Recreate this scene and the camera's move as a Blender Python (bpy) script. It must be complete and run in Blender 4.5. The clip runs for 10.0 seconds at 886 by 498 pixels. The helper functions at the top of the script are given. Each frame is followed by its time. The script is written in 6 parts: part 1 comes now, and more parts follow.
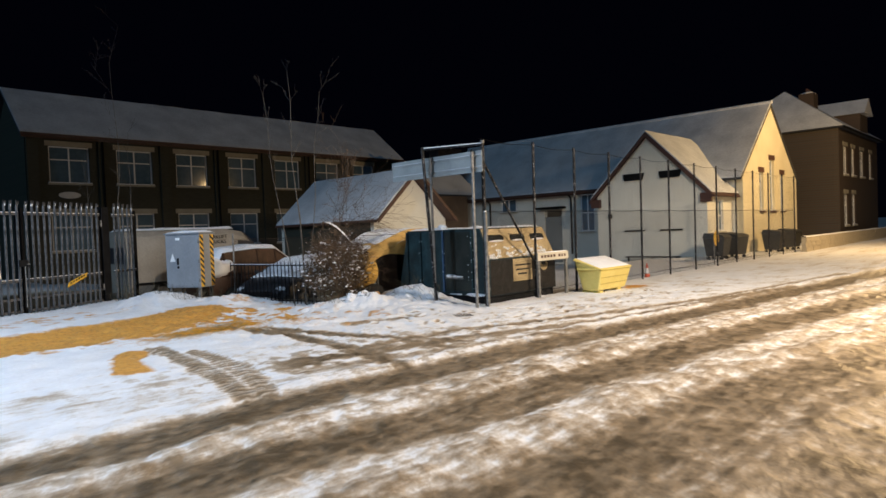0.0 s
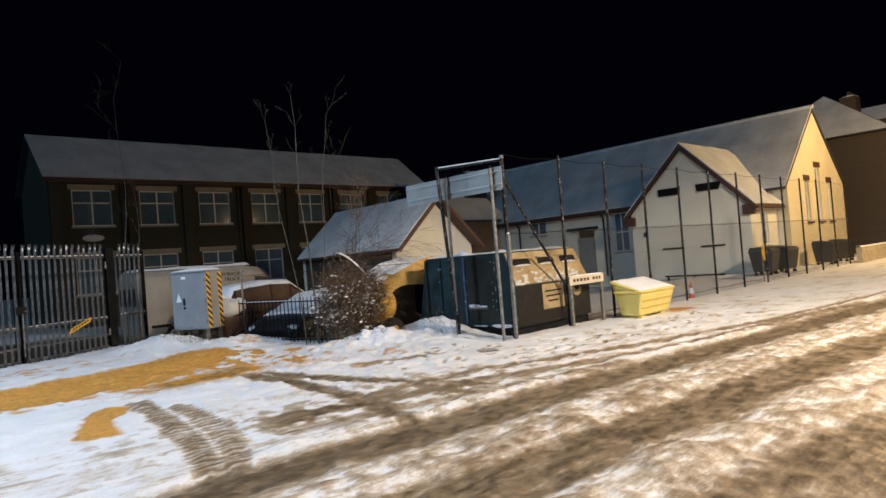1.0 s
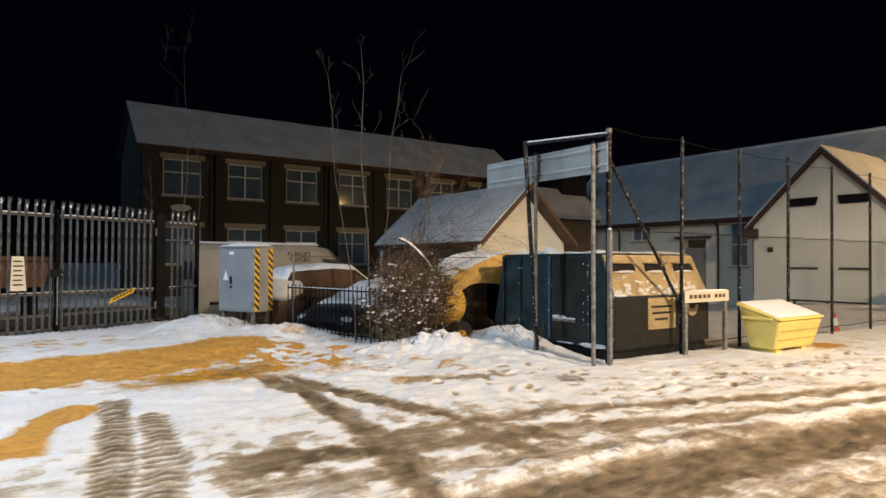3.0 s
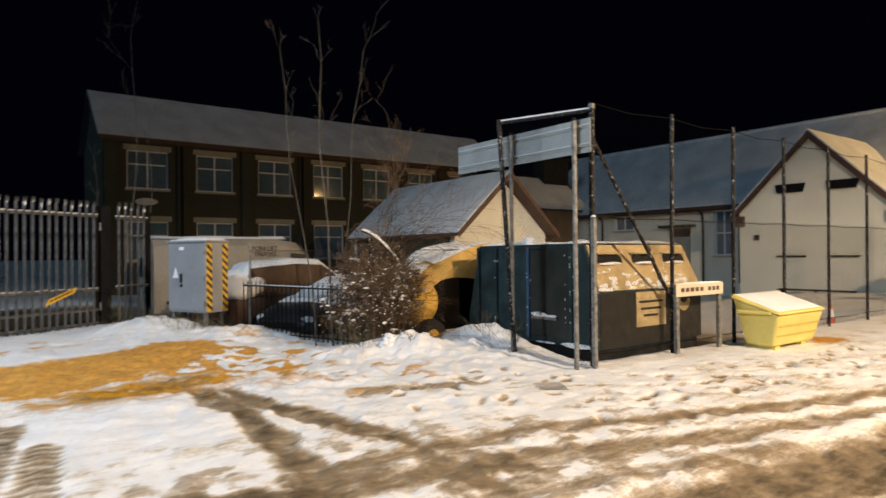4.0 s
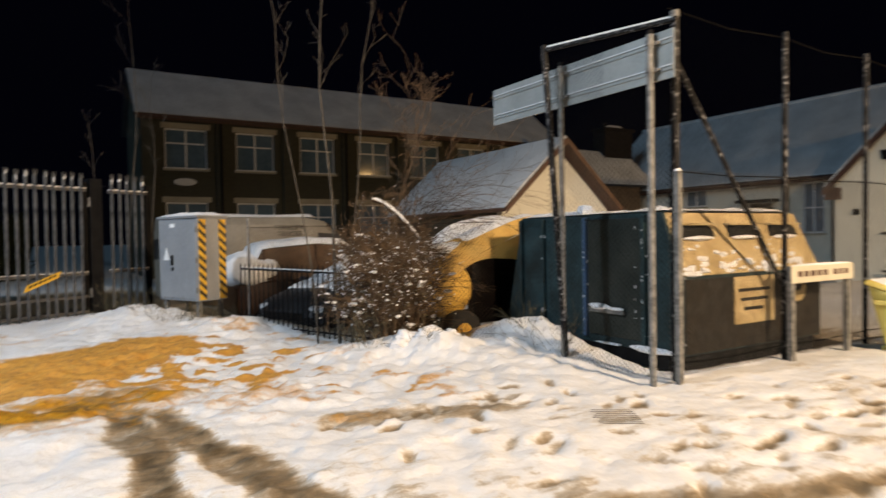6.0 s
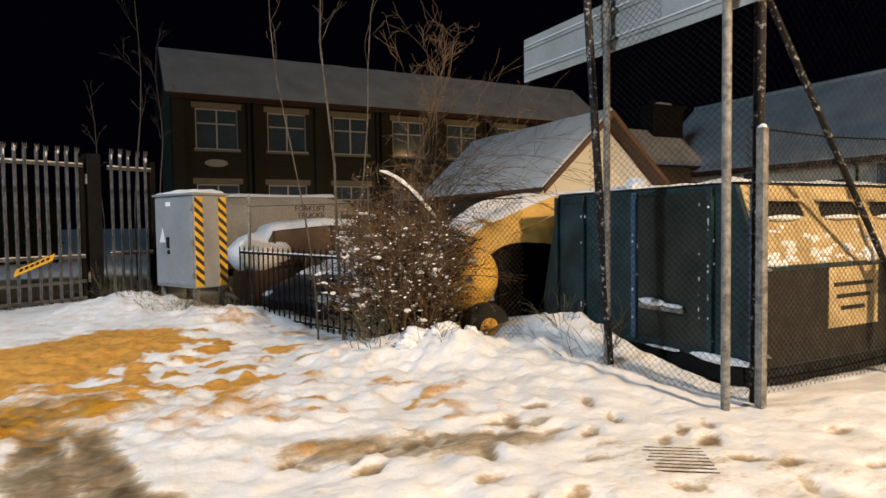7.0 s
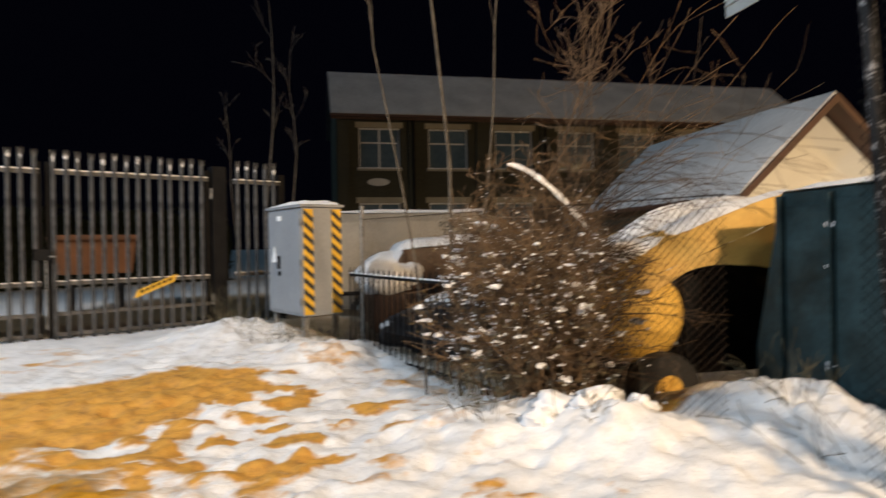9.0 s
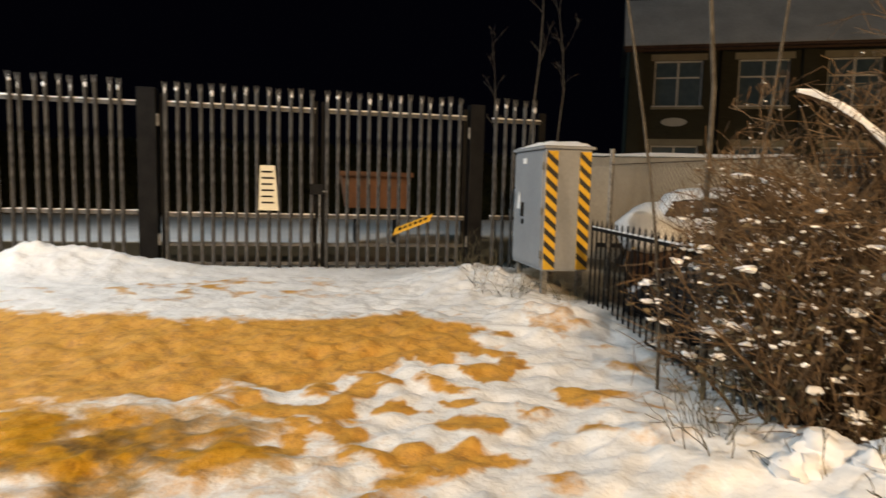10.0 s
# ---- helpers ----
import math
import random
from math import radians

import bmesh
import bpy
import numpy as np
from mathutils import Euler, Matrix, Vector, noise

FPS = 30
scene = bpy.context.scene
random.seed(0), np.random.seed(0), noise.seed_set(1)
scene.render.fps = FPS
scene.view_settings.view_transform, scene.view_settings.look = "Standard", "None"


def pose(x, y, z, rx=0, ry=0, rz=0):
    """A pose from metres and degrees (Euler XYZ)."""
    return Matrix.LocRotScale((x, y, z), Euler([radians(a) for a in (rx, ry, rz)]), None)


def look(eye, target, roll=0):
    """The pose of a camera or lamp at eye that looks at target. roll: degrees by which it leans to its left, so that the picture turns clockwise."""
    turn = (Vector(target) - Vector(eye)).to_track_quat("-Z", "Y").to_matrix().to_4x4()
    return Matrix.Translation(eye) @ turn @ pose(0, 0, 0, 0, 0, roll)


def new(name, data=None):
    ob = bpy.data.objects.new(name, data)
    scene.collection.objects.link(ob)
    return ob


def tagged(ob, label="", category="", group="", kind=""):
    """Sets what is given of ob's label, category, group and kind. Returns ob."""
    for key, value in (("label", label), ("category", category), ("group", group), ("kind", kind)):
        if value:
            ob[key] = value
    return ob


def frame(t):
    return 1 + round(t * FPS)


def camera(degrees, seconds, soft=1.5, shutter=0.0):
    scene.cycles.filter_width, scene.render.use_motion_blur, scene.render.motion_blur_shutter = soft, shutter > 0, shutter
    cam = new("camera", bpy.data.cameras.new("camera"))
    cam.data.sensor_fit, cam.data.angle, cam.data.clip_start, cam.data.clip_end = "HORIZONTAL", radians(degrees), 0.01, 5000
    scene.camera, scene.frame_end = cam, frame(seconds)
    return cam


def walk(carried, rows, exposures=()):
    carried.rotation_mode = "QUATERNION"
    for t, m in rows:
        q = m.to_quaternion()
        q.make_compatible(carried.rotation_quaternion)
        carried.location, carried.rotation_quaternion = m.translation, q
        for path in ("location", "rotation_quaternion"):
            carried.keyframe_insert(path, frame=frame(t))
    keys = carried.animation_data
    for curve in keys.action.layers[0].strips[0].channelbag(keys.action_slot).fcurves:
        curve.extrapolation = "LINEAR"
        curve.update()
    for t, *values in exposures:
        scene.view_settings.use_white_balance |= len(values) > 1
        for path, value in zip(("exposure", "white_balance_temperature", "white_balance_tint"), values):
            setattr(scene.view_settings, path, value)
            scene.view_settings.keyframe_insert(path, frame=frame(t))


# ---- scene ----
cam = camera(70.0, 10.0, shutter=0.4)
METRES, EYE, TILT, LEAN, TURN = 10.949, 1.5, 0.0, 0.0, 0.0
PATH = [
    (0, (0.027, 0.155, 1.559), (1.47, 1.538, 1.505), -2.2),
    (0.5, (0.626, 0.71, 1.567), (2.029, 2.135, 1.543), -3.1),
    (1, (1.076, 0.819, 1.519), (2.45, 2.272, 1.559), -4.7),
    (1.5, (1.594, 1.252, 1.528), (2.9, 2.767, 1.557), -0.9),
    (2, (2.049, 1.517, 1.499), (3.387, 3.004, 1.54), -5.0),
    (2.5, (2.493, 1.898, 1.468), (3.679, 3.507, 1.498), -1.3),
    (2.7, (2.594, 2.111, 1.468), (3.753, 3.74, 1.512), -0.3),
    (3.8, (3.497, 2.955, 1.456), (4.631, 4.602, 1.465), 0.6),
    (4, (3.603, 3.083, 1.477), (4.791, 4.692, 1.493), -0.6),
    (4.5, (4.12, 3.422, 1.444), (5.334, 5.011, 1.478), -2.8),
    (5, (4.474, 3.842, 1.383), (5.637, 5.468, 1.419), 0.9),
    (5.5, (4.876, 4.26, 1.397), (6.132, 5.817, 1.416), -2.8),
    (6, (5.17, 4.641, 1.371), (6.204, 6.353, 1.334), -1.0),
    (6.2, (5.39, 4.866, 1.369), (6.344, 6.623, 1.315), 0.1),
    (7.3, (6.148, 5.83, 1.305), (7.065, 7.605, 1.219), -0.8),
    (7.5, (6.237, 6.0, 1.328), (7.204, 7.749, 1.253), -0.9),
    (8, (6.582, 6.373, 1.296), (7.51, 8.144, 1.277), -3.5),
    (8.5, (6.829, 6.783, 1.282), (7.524, 8.658, 1.259), -0.3),
    (8.7, (7.009, 7.026, 1.269), (7.626, 8.929, 1.268), 1.9),
    (9, (7.059, 7.3, 1.268), (7.472, 9.256, 1.254), -1.0),
    (9.5, (7.213, 7.466, 1.369), (7.206, 9.459, 1.207), -2.9),
    (9.8, (7.621, 8.102, 1.321), (7.253, 10.058, 1.117), 0.4),
    (10, (7.598, 8.179, 1.328), (7.111, 10.108, 1.128), 1.5),
]
walk(cam, [(t, look(eye, target, roll)) for t, eye, target, roll in PATH], [(0.0, -0.2, 5450, 12), (2.5, -0.06, 5950, 12), (5.5, 0.05, 6400, 14), (8.5, 0.22, 6500, 14), (9.3, 0.28, 6700, 14), (10.0, 0.08, 7350, 13)])

# ---- light ----
world = bpy.data.worlds.new("night_sky")
scene.world = world
world.use_nodes = True
world.node_tree.nodes["Background"].inputs[0].default_value = (0.28, 0.3, 0.75, 1)
world.node_tree.nodes["Background"].inputs[1].default_value = 0.0022


def lamp(name, kind, energy, colour, m, size):
    data = bpy.data.lights.new(name, kind)
    data.energy, data.color = energy, colour
    if kind == "SUN":
        data.angle = radians(size)
    else:
        data.shadow_soft_size = size
    ob = new(name, data)
    ob.matrix_world = m
    return ob


def hooded(ob, cone, blend):
    """A lamp with a hood: light only inside a cone below it."""
    ob.data.spot_size, ob.data.spot_blend = radians(cone), blend


lamp("sky_glow", "SUN", 0.29, (0.46, 0.78, 1.0), look((-13, 2.2, 10), (6, 6, 0)), 30)
hooded(lamp("street_light", "SPOT", 11800, (1.0, 0.74, 0.46), look((11.5, -3.0, 7.5), (12.0, -2.0, 0)), 0.45), 157, 0.22)
lamp("street_light_far", "POINT", 5200, (1.0, 0.60, 0.22), pose(34.0, 3.0, 7.5), 0.25)
hooded(lamp("white_street_light", "SPOT", 3900, (0.80, 0.92, 1.0), look((-2.5, 9.5, 8.4), (1.0, 10.5, 0)), 0.3), 128, 0.45)


# ---- shape helpers ----
class Geo:
    """Vertices and faces of one mesh."""

    def __init__(self):
        self.v, self.f = [], []

    def add(self, verts, faces):
        n = len(self.v)
        self.v.extend([tuple(p) for p in verts])
        self.f.extend([tuple(i + n for i in f) for f in faces])
        return self

    def box(self, x0, x1, y0, y1, z0, z1):
        return self.add([(x, y, z) for x in (x0, x1) for y in (y0, y1) for z in (z0, z1)],
                        [(0, 1, 3, 2), (4, 6, 7, 5), (0, 4, 5, 1), (2, 3, 7, 6), (0, 2, 6, 4), (1, 5, 7, 3)])

    def hexa(self, low, high):
        """A block between two rings of points of the same length."""
        n = len(low)
        faces = [tuple(reversed(range(n))), tuple(range(n, 2 * n))]
        faces += [(i, (i + 1) % n, n + (i + 1) % n, n + i) for i in range(n)]
        return self.add(list(low) + list(high), faces)

    def tube(self, points, radii, sides=8):
        points = [Vector(p) for p in points]
        if not isinstance(radii, (list, tuple)):
            radii = [radii] * len(points)
        rings = []
        for i, p in enumerate(points):
            way = (points[min(i + 1, len(points) - 1)] - points[max(i - 1, 0)]).normalized()
            side = way.cross(Vector((0.31, 0.17, 0.93)) if abs(way.z) < 0.9 else Vector((1, 0, 0))).normalized()
            other = way.cross(side)
            rings.append([p + radii[i] * (math.cos(a) * side + math.sin(a) * other)
                          for a in (2 * math.pi * k / sides for k in range(sides))])
        faces = [tuple(reversed(range(sides))), tuple(range((len(points) - 1) * sides, len(points) * sides))]
        for r in range(len(points) - 1):
            for k in range(sides):
                a, b = r * sides + k, r * sides + (k + 1) % sides
                faces.append((a, b, b + sides, a + sides))
        return self.add([q for r in rings for q in r], faces)

    def blob(self, c, rx, ry, rz, seed=0, rough=0.25, nu=8, nv=5):
        """A lumpy closed shape."""
        verts, faces = [], []
        for j in range(nv + 1):
            th = math.pi * j / nv
            for i in range(nu):
                ph = 2 * math.pi * i / nu
                n = Vector((math.sin(th) * math.cos(ph), math.sin(th) * math.sin(ph), math.cos(th)))
                k = 1 + rough * noise.noise(n * 1.7 + Vector((seed * 3.1, seed * 1.7, seed)))
                verts.append((c[0] + rx * k * n.x, c[1] + ry * k * n.y, c[2] + rz * k * n.z))
        for j in range(nv):
            for i in range(nu):
                a, b = j * nu + i, j * nu + (i + 1) % nu
                faces.append((a, a + nu, b + nu, b))
        return self.add(verts, faces)

    def sheet(self, grid):
        """A surface through rows of points."""
        w = len(grid[0])
        return self.add([p for row in grid for p in row],
                        [(r * w + c, r * w + c + 1, (r + 1) * w + c + 1, (r + 1) * w + c)
                         for r in range(len(grid) - 1) for c in range(w - 1)])


def mesh_of(name, geo, material, smooth=False):
    me = bpy.data.meshes.new(name)
    me.from_pydata(geo.v, [], geo.f)
    me.materials.append(material)
    bm = bmesh.new()
    bm.from_mesh(me)
    bmesh.ops.recalc_face_normals(bm, faces=bm.faces)
    bm.to_mesh(me)
    bm.free()
    if smooth:
        me.shade_smooth()
        me.set_sharp_from_angle(angle=radians(42))
    return me


def part(name, geo, material, parent=None, label="", bevel=0.0, smooth=False):
    ob = new(name, mesh_of(name, geo, material, smooth) if isinstance(geo, Geo) else geo)
    ob.parent = parent
    if bevel:
        b = ob.modifiers.new("edge", "BEVEL")
        b.width, b.segments, b.limit_method = bevel, 2, "ANGLE"
    return tagged(ob, label)


def thing(name, m, label, category, group="", kind=""):
    ob = new(name)
    ob.empty_display_size = 0.2
    ob.matrix_world = m
    return tagged(ob, label, category, group, kind)


def wall_sheet(geo, put, a0, a1, z0, z1, d0, d1, holes):
    """A wall from a0 to a1 with rectangular openings (a0, a1, z0, z1) cut through; put maps (a, d, z) to a place."""
    aa = sorted({a0, a1, *[h[0] for h in holes], *[h[1] for h in holes]})
    zz = sorted({z0, z1, *[h[2] for h in holes], *[h[3] for h in holes]})
    aa, zz = [a for a in aa if a0 <= a <= a1], [z for z in zz if z0 <= z <= z1]

    def solid(i, j):
        if not (0 <= i < len(aa) - 1 and 0 <= j < len(zz) - 1):
            return False
        a, z = (aa[i] + aa[i + 1]) / 2, (zz[j] + zz[j + 1]) / 2
        return not any(h[0] < a < h[1] and h[2] < z < h[3] for h in holes)

    for i in range(len(aa) - 1):
        for j in range(len(zz) - 1):
            if not solid(i, j):
                continue
            p, q, r, s = aa[i], aa[i + 1], zz[j], zz[j + 1]
            for d in (d0, d1):
                geo.add([put(p, d, r), put(q, d, r), put(q, d, s), put(p, d, s)], [(0, 1, 2, 3)])
            for di, dj, e in ((-1, 0, ((p, r), (p, s))), (1, 0, ((q, r), (q, s))), (0, -1, ((p, r), (q, r))), (0, 1, ((p, s), (q, s)))):
                if not solid(i + di, j + dj):
                    geo.add([put(e[0][0], d0, e[0][1]), put(e[1][0], d0, e[1][1]), put(e[1][0], d1, e[1][1]), put(e[0][0], d1, e[0][1])], [(0, 1, 2, 3)])
    return geo


def bar(geo, put, a0, a1, d0, d1, z0, z1):
    """A block in a wall's own measures."""
    return geo.hexa([put(a0, d0, z0), put(a1, d0, z0), put(a1, d1, z0), put(a0, d1, z0)],
                    [put(a0, d0, z1), put(a1, d0, z1), put(a1, d1, z1), put(a0, d1, z1)])


# ---- materials ----
def mat(name, c1, c2, scale=4.0, rough=0.7, metal=0.0, bump=0.15, fine=40.0, spread=0.12, coat=0.0, spec=0.5):
    """Two colours mixed by coarse and fine noise, with relief and uneven gloss."""
    m = bpy.data.materials.new(name)
    m.use_nodes = True
    nt = m.node_tree
    p = nt.nodes["Principled BSDF"]
    co = nt.nodes.new("ShaderNodeTexCoord")
    big, small = nt.nodes.new("ShaderNodeTexNoise"), nt.nodes.new("ShaderNodeTexNoise")
    for node, s in ((big, scale), (small, fine)):
        node.inputs["Scale"].default_value, node.inputs["Detail"].default_value = s, 6
        nt.links.new(co.outputs["Object"], node.inputs["Vector"])
    mean = nt.nodes.new("ShaderNodeMix")
    mean.inputs[0].default_value = 0.35
    nt.links.new(big.outputs[0], mean.inputs[2]), nt.links.new(small.outputs[0], mean.inputs[3])
    ramp = nt.nodes.new("ShaderNodeValToRGB")
    ramp.color_ramp.elements[0].position, ramp.color_ramp.elements[1].position = 0.36, 0.64
    ramp.color_ramp.elements[0].color, ramp.color_ramp.elements[1].color = (*c1, 1), (*c2, 1)
    nt.links.new(mean.outputs[0], ramp.inputs[0])
    nt.links.new(ramp.outputs[0], p.inputs["Base Color"])
    r = nt.nodes.new("ShaderNodeMapRange")
    r.inputs[3].default_value, r.inputs[4].default_value = max(rough - spread, 0.03), min(rough + spread, 1)
    nt.links.new(mean.outputs[0], r.inputs[0]), nt.links.new(r.outputs[0], p.inputs["Roughness"])
    p.inputs["Metallic"].default_value = metal
    p.inputs["Coat Weight"].default_value = coat
    p.inputs["Specular IOR Level"].default_value = spec
    if bump:
        b = nt.nodes.new("ShaderNodeBump")
        b.inputs["Strength"].default_value, b.inputs["Distance"].default_value = bump, 0.02
        nt.links.new(mean.outputs[0], b.inputs["Height"]), nt.links.new(b.outputs[0], p.inputs["Normal"])
    return m


def brick_mat(name, c1, c2, mortar, width=0.225, height=0.075):
    """Brickwork too far off to be told apart brick by brick."""
    m = mat(name, c1, c2, 1.2, 0.85, 0, 0.2, 30)
    nt = m.node_tree
    p, co = nt.nodes["Principled BSDF"], nt.nodes["Texture Coordinate"]
    rot = nt.nodes.new("ShaderNodeMapping")
    rot.inputs["Rotation"].default_value = (radians(90), 0, 0)
    b = nt.nodes.new("ShaderNodeTexBrick")
    b.inputs["Scale"].default_value = 1.0
    b.inputs["Brick Width"].default_value, b.inputs["Row Height"].default_value, b.inputs["Mortar Size"].default_value = width, height, 0.008
    b.inputs["Mortar"].default_value = (*mortar, 1)
    nt.links.new(co.outputs["Object"], rot.inputs["Vector"]), nt.links.new(rot.outputs[0], b.inputs["Vector"])
    ramp = nt.nodes["Color Ramp"]
    nt.links.new(ramp.outputs[0], b.inputs["Color1"])
    b.inputs["Color2"].default_value = (*c2, 1)
    nt.links.new(b.outputs["Color"], p.inputs["Base Color"])
    return m


SNOW = mat("snow", (0.74, 0.76, 0.80), (0.84, 0.85, 0.87), 2.5, 0.7, 0, 0.5, 18, spec=0.2)
ROOF_SNOW = mat("thin_roof_snow", (0.50, 0.53, 0.57), (0.72, 0.75, 0.79), 0.9, 0.65, 0, 0.35, 9)
BRICK = brick_mat("dark_brick", (0.030, 0.030, 0.018), (0.052, 0.050, 0.030), (0.04, 0.04, 0.032))
STONE = mat("pale_lintel_stone", (0.30, 0.28, 0.22), (0.40, 0.38, 0.30), 2, 0.85)
FRAME_WHITE = mat("white_window_paint", (0.74, 0.76, 0.78), (0.84, 0.85, 0.86), 3, 0.45)
# opaque panes: bluish sky reflection is put into the base colour
GLASS = mat("sky_tinted_window_glass", (0.07, 0.12, 0.17), (0.13, 0.19, 0.25), 0.6, 0.07, 0, 0.02, 5, 0.02)
SLATE = mat("dark_slate", (0.03, 0.032, 0.036), (0.06, 0.062, 0.068), 3, 0.7)
RENDER_WHITE = mat("white_painted_render", (0.64, 0.63, 0.55), (0.76, 0.75, 0.67), 0.8, 0.85, 0, 0.25, 24)
BOARD_WHITE = mat("white_painted_boards", (0.68, 0.66, 0.56), (0.78, 0.76, 0.66), 0.7, 0.7, 0, 0.15, 20)
BROWN = mat("brown_painted_timber", (0.055, 0.026, 0.018), (0.09, 0.042, 0.028), 3, 0.6)
DARK = mat("black_painted_metal", (0.005, 0.005, 0.006), (0.013, 0.013, 0.013), 6, 0.65, 0.0, spec=0.07)
GALV = mat("galvanised_steel", (0.07, 0.069, 0.066), (0.28, 0.275, 0.26), 16, 0.65, 0.2, 0.15)
FLECKED = mat("black_paint_flecked_with_snow", (0.009, 0.009, 0.010), (0.50, 0.50, 0.52), 26, 0.6, 0, 0.1, 70, spec=0.15)
FLECKED.node_tree.nodes["Color Ramp"].color_ramp.elements[0].position = 0.55
FLECKED.node_tree.nodes["Color Ramp"].color_ramp.elements[1].position = 0.70
MESH_WIRE = mat("dull_galvanised_wire", (0.03, 0.029, 0.027), (0.12, 0.115, 0.105), 8, 0.6, 0.2, 0.0, spec=0.2)
WIRE = mat("fence_wire", (0.005, 0.005, 0.005), (0.010, 0.010, 0.009), 8, 0.8, 0.0, 0.0, spec=0.03)


# ---- ground: one snow sheet with ruts, a bank and a spread of orange grit ----
def value_noise(x, y, seed):
    rng = np.random.RandomState(seed)
    t = rng.rand(64, 64)
    xi, yi = np.floor(x).astype(int), np.floor(y).astype(int)
    fx, fy = x - xi, y - yi
    fx, fy = fx * fx * (3 - 2 * fx), fy * fy * (3 - 2 * fy)
    g = lambda i, j: t[i % 64, j % 64]
    return (g(xi, yi) * (1 - fx) + g(xi + 1, yi) * fx) * (1 - fy) + (g(xi, yi + 1) * (1 - fx) + g(xi + 1, yi + 1) * fx) * fy


def fbm(x, y, seed, octaves=4):
    return sum(value_noise(x * 2 ** k, y * 2 ** k, seed + k) * 0.5 ** k for k in range(octaves)) / (2 - 0.5 ** (octaves - 1))


def near_line(x, y, pts):
    """Distance to a line of points."""
    best = np.full(x.shape, 1e9)
    for (ax, ay), (bx, by) in zip(pts, pts[1:]):
        dx, dy = bx - ax, by - ay
        s = np.clip(((x - ax) * dx + (y - ay) * dy) / (dx * dx + dy * dy), 0, 1)
        best = np.minimum(best, np.hypot(x - ax - s * dx, y - ay - s * dy))
    return best


def bump(x, y, cx, cy, rx, ry, turn=0.0):
    c, s = math.cos(radians(turn)), math.sin(radians(turn))
    u, v = (x - cx) * c + (y - cy) * s, -(x - cx) * s + (y - cy) * c
    return np.exp(-((u / rx) ** 2 + (v / ry) ** 2))


def step(e0, e1, v):
    t = np.clip((v - e0) / (e1 - e0), 0, 1)
    return t * t * (3 - 2 * t)


# wheel tracks: the road's ruts, and those that turn off to the gate
RUTS = [
    ([(-30, 9.5), (1.0, 5.35), (4, 5.35), (7.5, 5.0), (10.3, 4.65), (21, 3.4), (60, -1.0)], 0.42, 0.88),
    ([(-30, 7.6), (1.2, 4.35), (3.4, 3.95), (6.3, 3.6), (9.1, 3.3), (15, 2.5), (60, -3)], 0.45, 0.88),
    ([(-30, 5.2), (2.0, 2.5), (6.0, 2.1), (9, 1.4), (60, -5.5)], 0.55, 0.84),
    ([(3.0, 5.5), (3.35, 6.67), (3.57, 7.95), (3.72, 9.0), (3.8, 9.8)], 0.16, 0.80),
    ([(3.2, 5.6), (3.5, 6.27), (3.78, 7.13), (3.93, 8.1), (4.0, 8.9)], 0.16, 0.76),
    ([(5.0, 5.6), (5.45, 7.0), (5.62, 8.6), (5.6, 10.2), (5.2, 10.9)], 0.17, 0.80),
    ([(6.2, 5.9), (6.35, 7.4), (6.1, 8.7), (5.8, 10.1)], 0.17, 0.76),
    ([(5.4, 7.05), (6.4, 7.1), (7.45, 6.95), (8.5, 6.5), (9.97, 6.0), (13, 5.2), (20, 4.3)], 0.17, 0.66),
    ([(4.6, 6.9), (6.76, 6.5), (8.55, 5.85), (11.0, 5.2), (16, 4.4)], 0.17, 0.70),
    ([(4.2, 6.5), (5.2, 6.2), (6.4, 5.9), (8.5, 5.35)], 0.15, 0.6),
    ([(7.0, 9.2), (7.7, 8.95), (8.2, 8.8)], 0.20, 0.55),
]


# trodden footprints along the verge
foot_rng = random.Random(5)
FEET = []
for line, count in ((((8.0, 6.6), (14.8, 6.9)), 44), (((7.2, 7.9), (12.5, 6.2)), 34), (((9.0, 7.6), (13.3, 7.2)), 30), (((12.0, 6.0), (18.5, 6.6)), 34), (((6.8, 9.4), (8.6, 8.7)), 26),
                    (((7.2, 10.2), (10.2, 7.6)), 20), (((6.2, 10.8), (8.4, 9.4)), 26), (((5.6, 13.8), (7.6, 11.4)), 30), (((4.2, 15.0), (7.0, 13.6)), 24)):
    for k in range(count):
        t = k / count
        FEET.append((line[0][0] + (line[1][0] - line[0][0]) * t + foot_rng.uniform(-0.5, 0.5), line[0][1] + (line[1][1] - line[0][1]) * t + foot_rng.uniform(-0.45, 0.45), foot_rng.uniform(-50, 70), foot_rng.uniform(0.35, 0.8)))


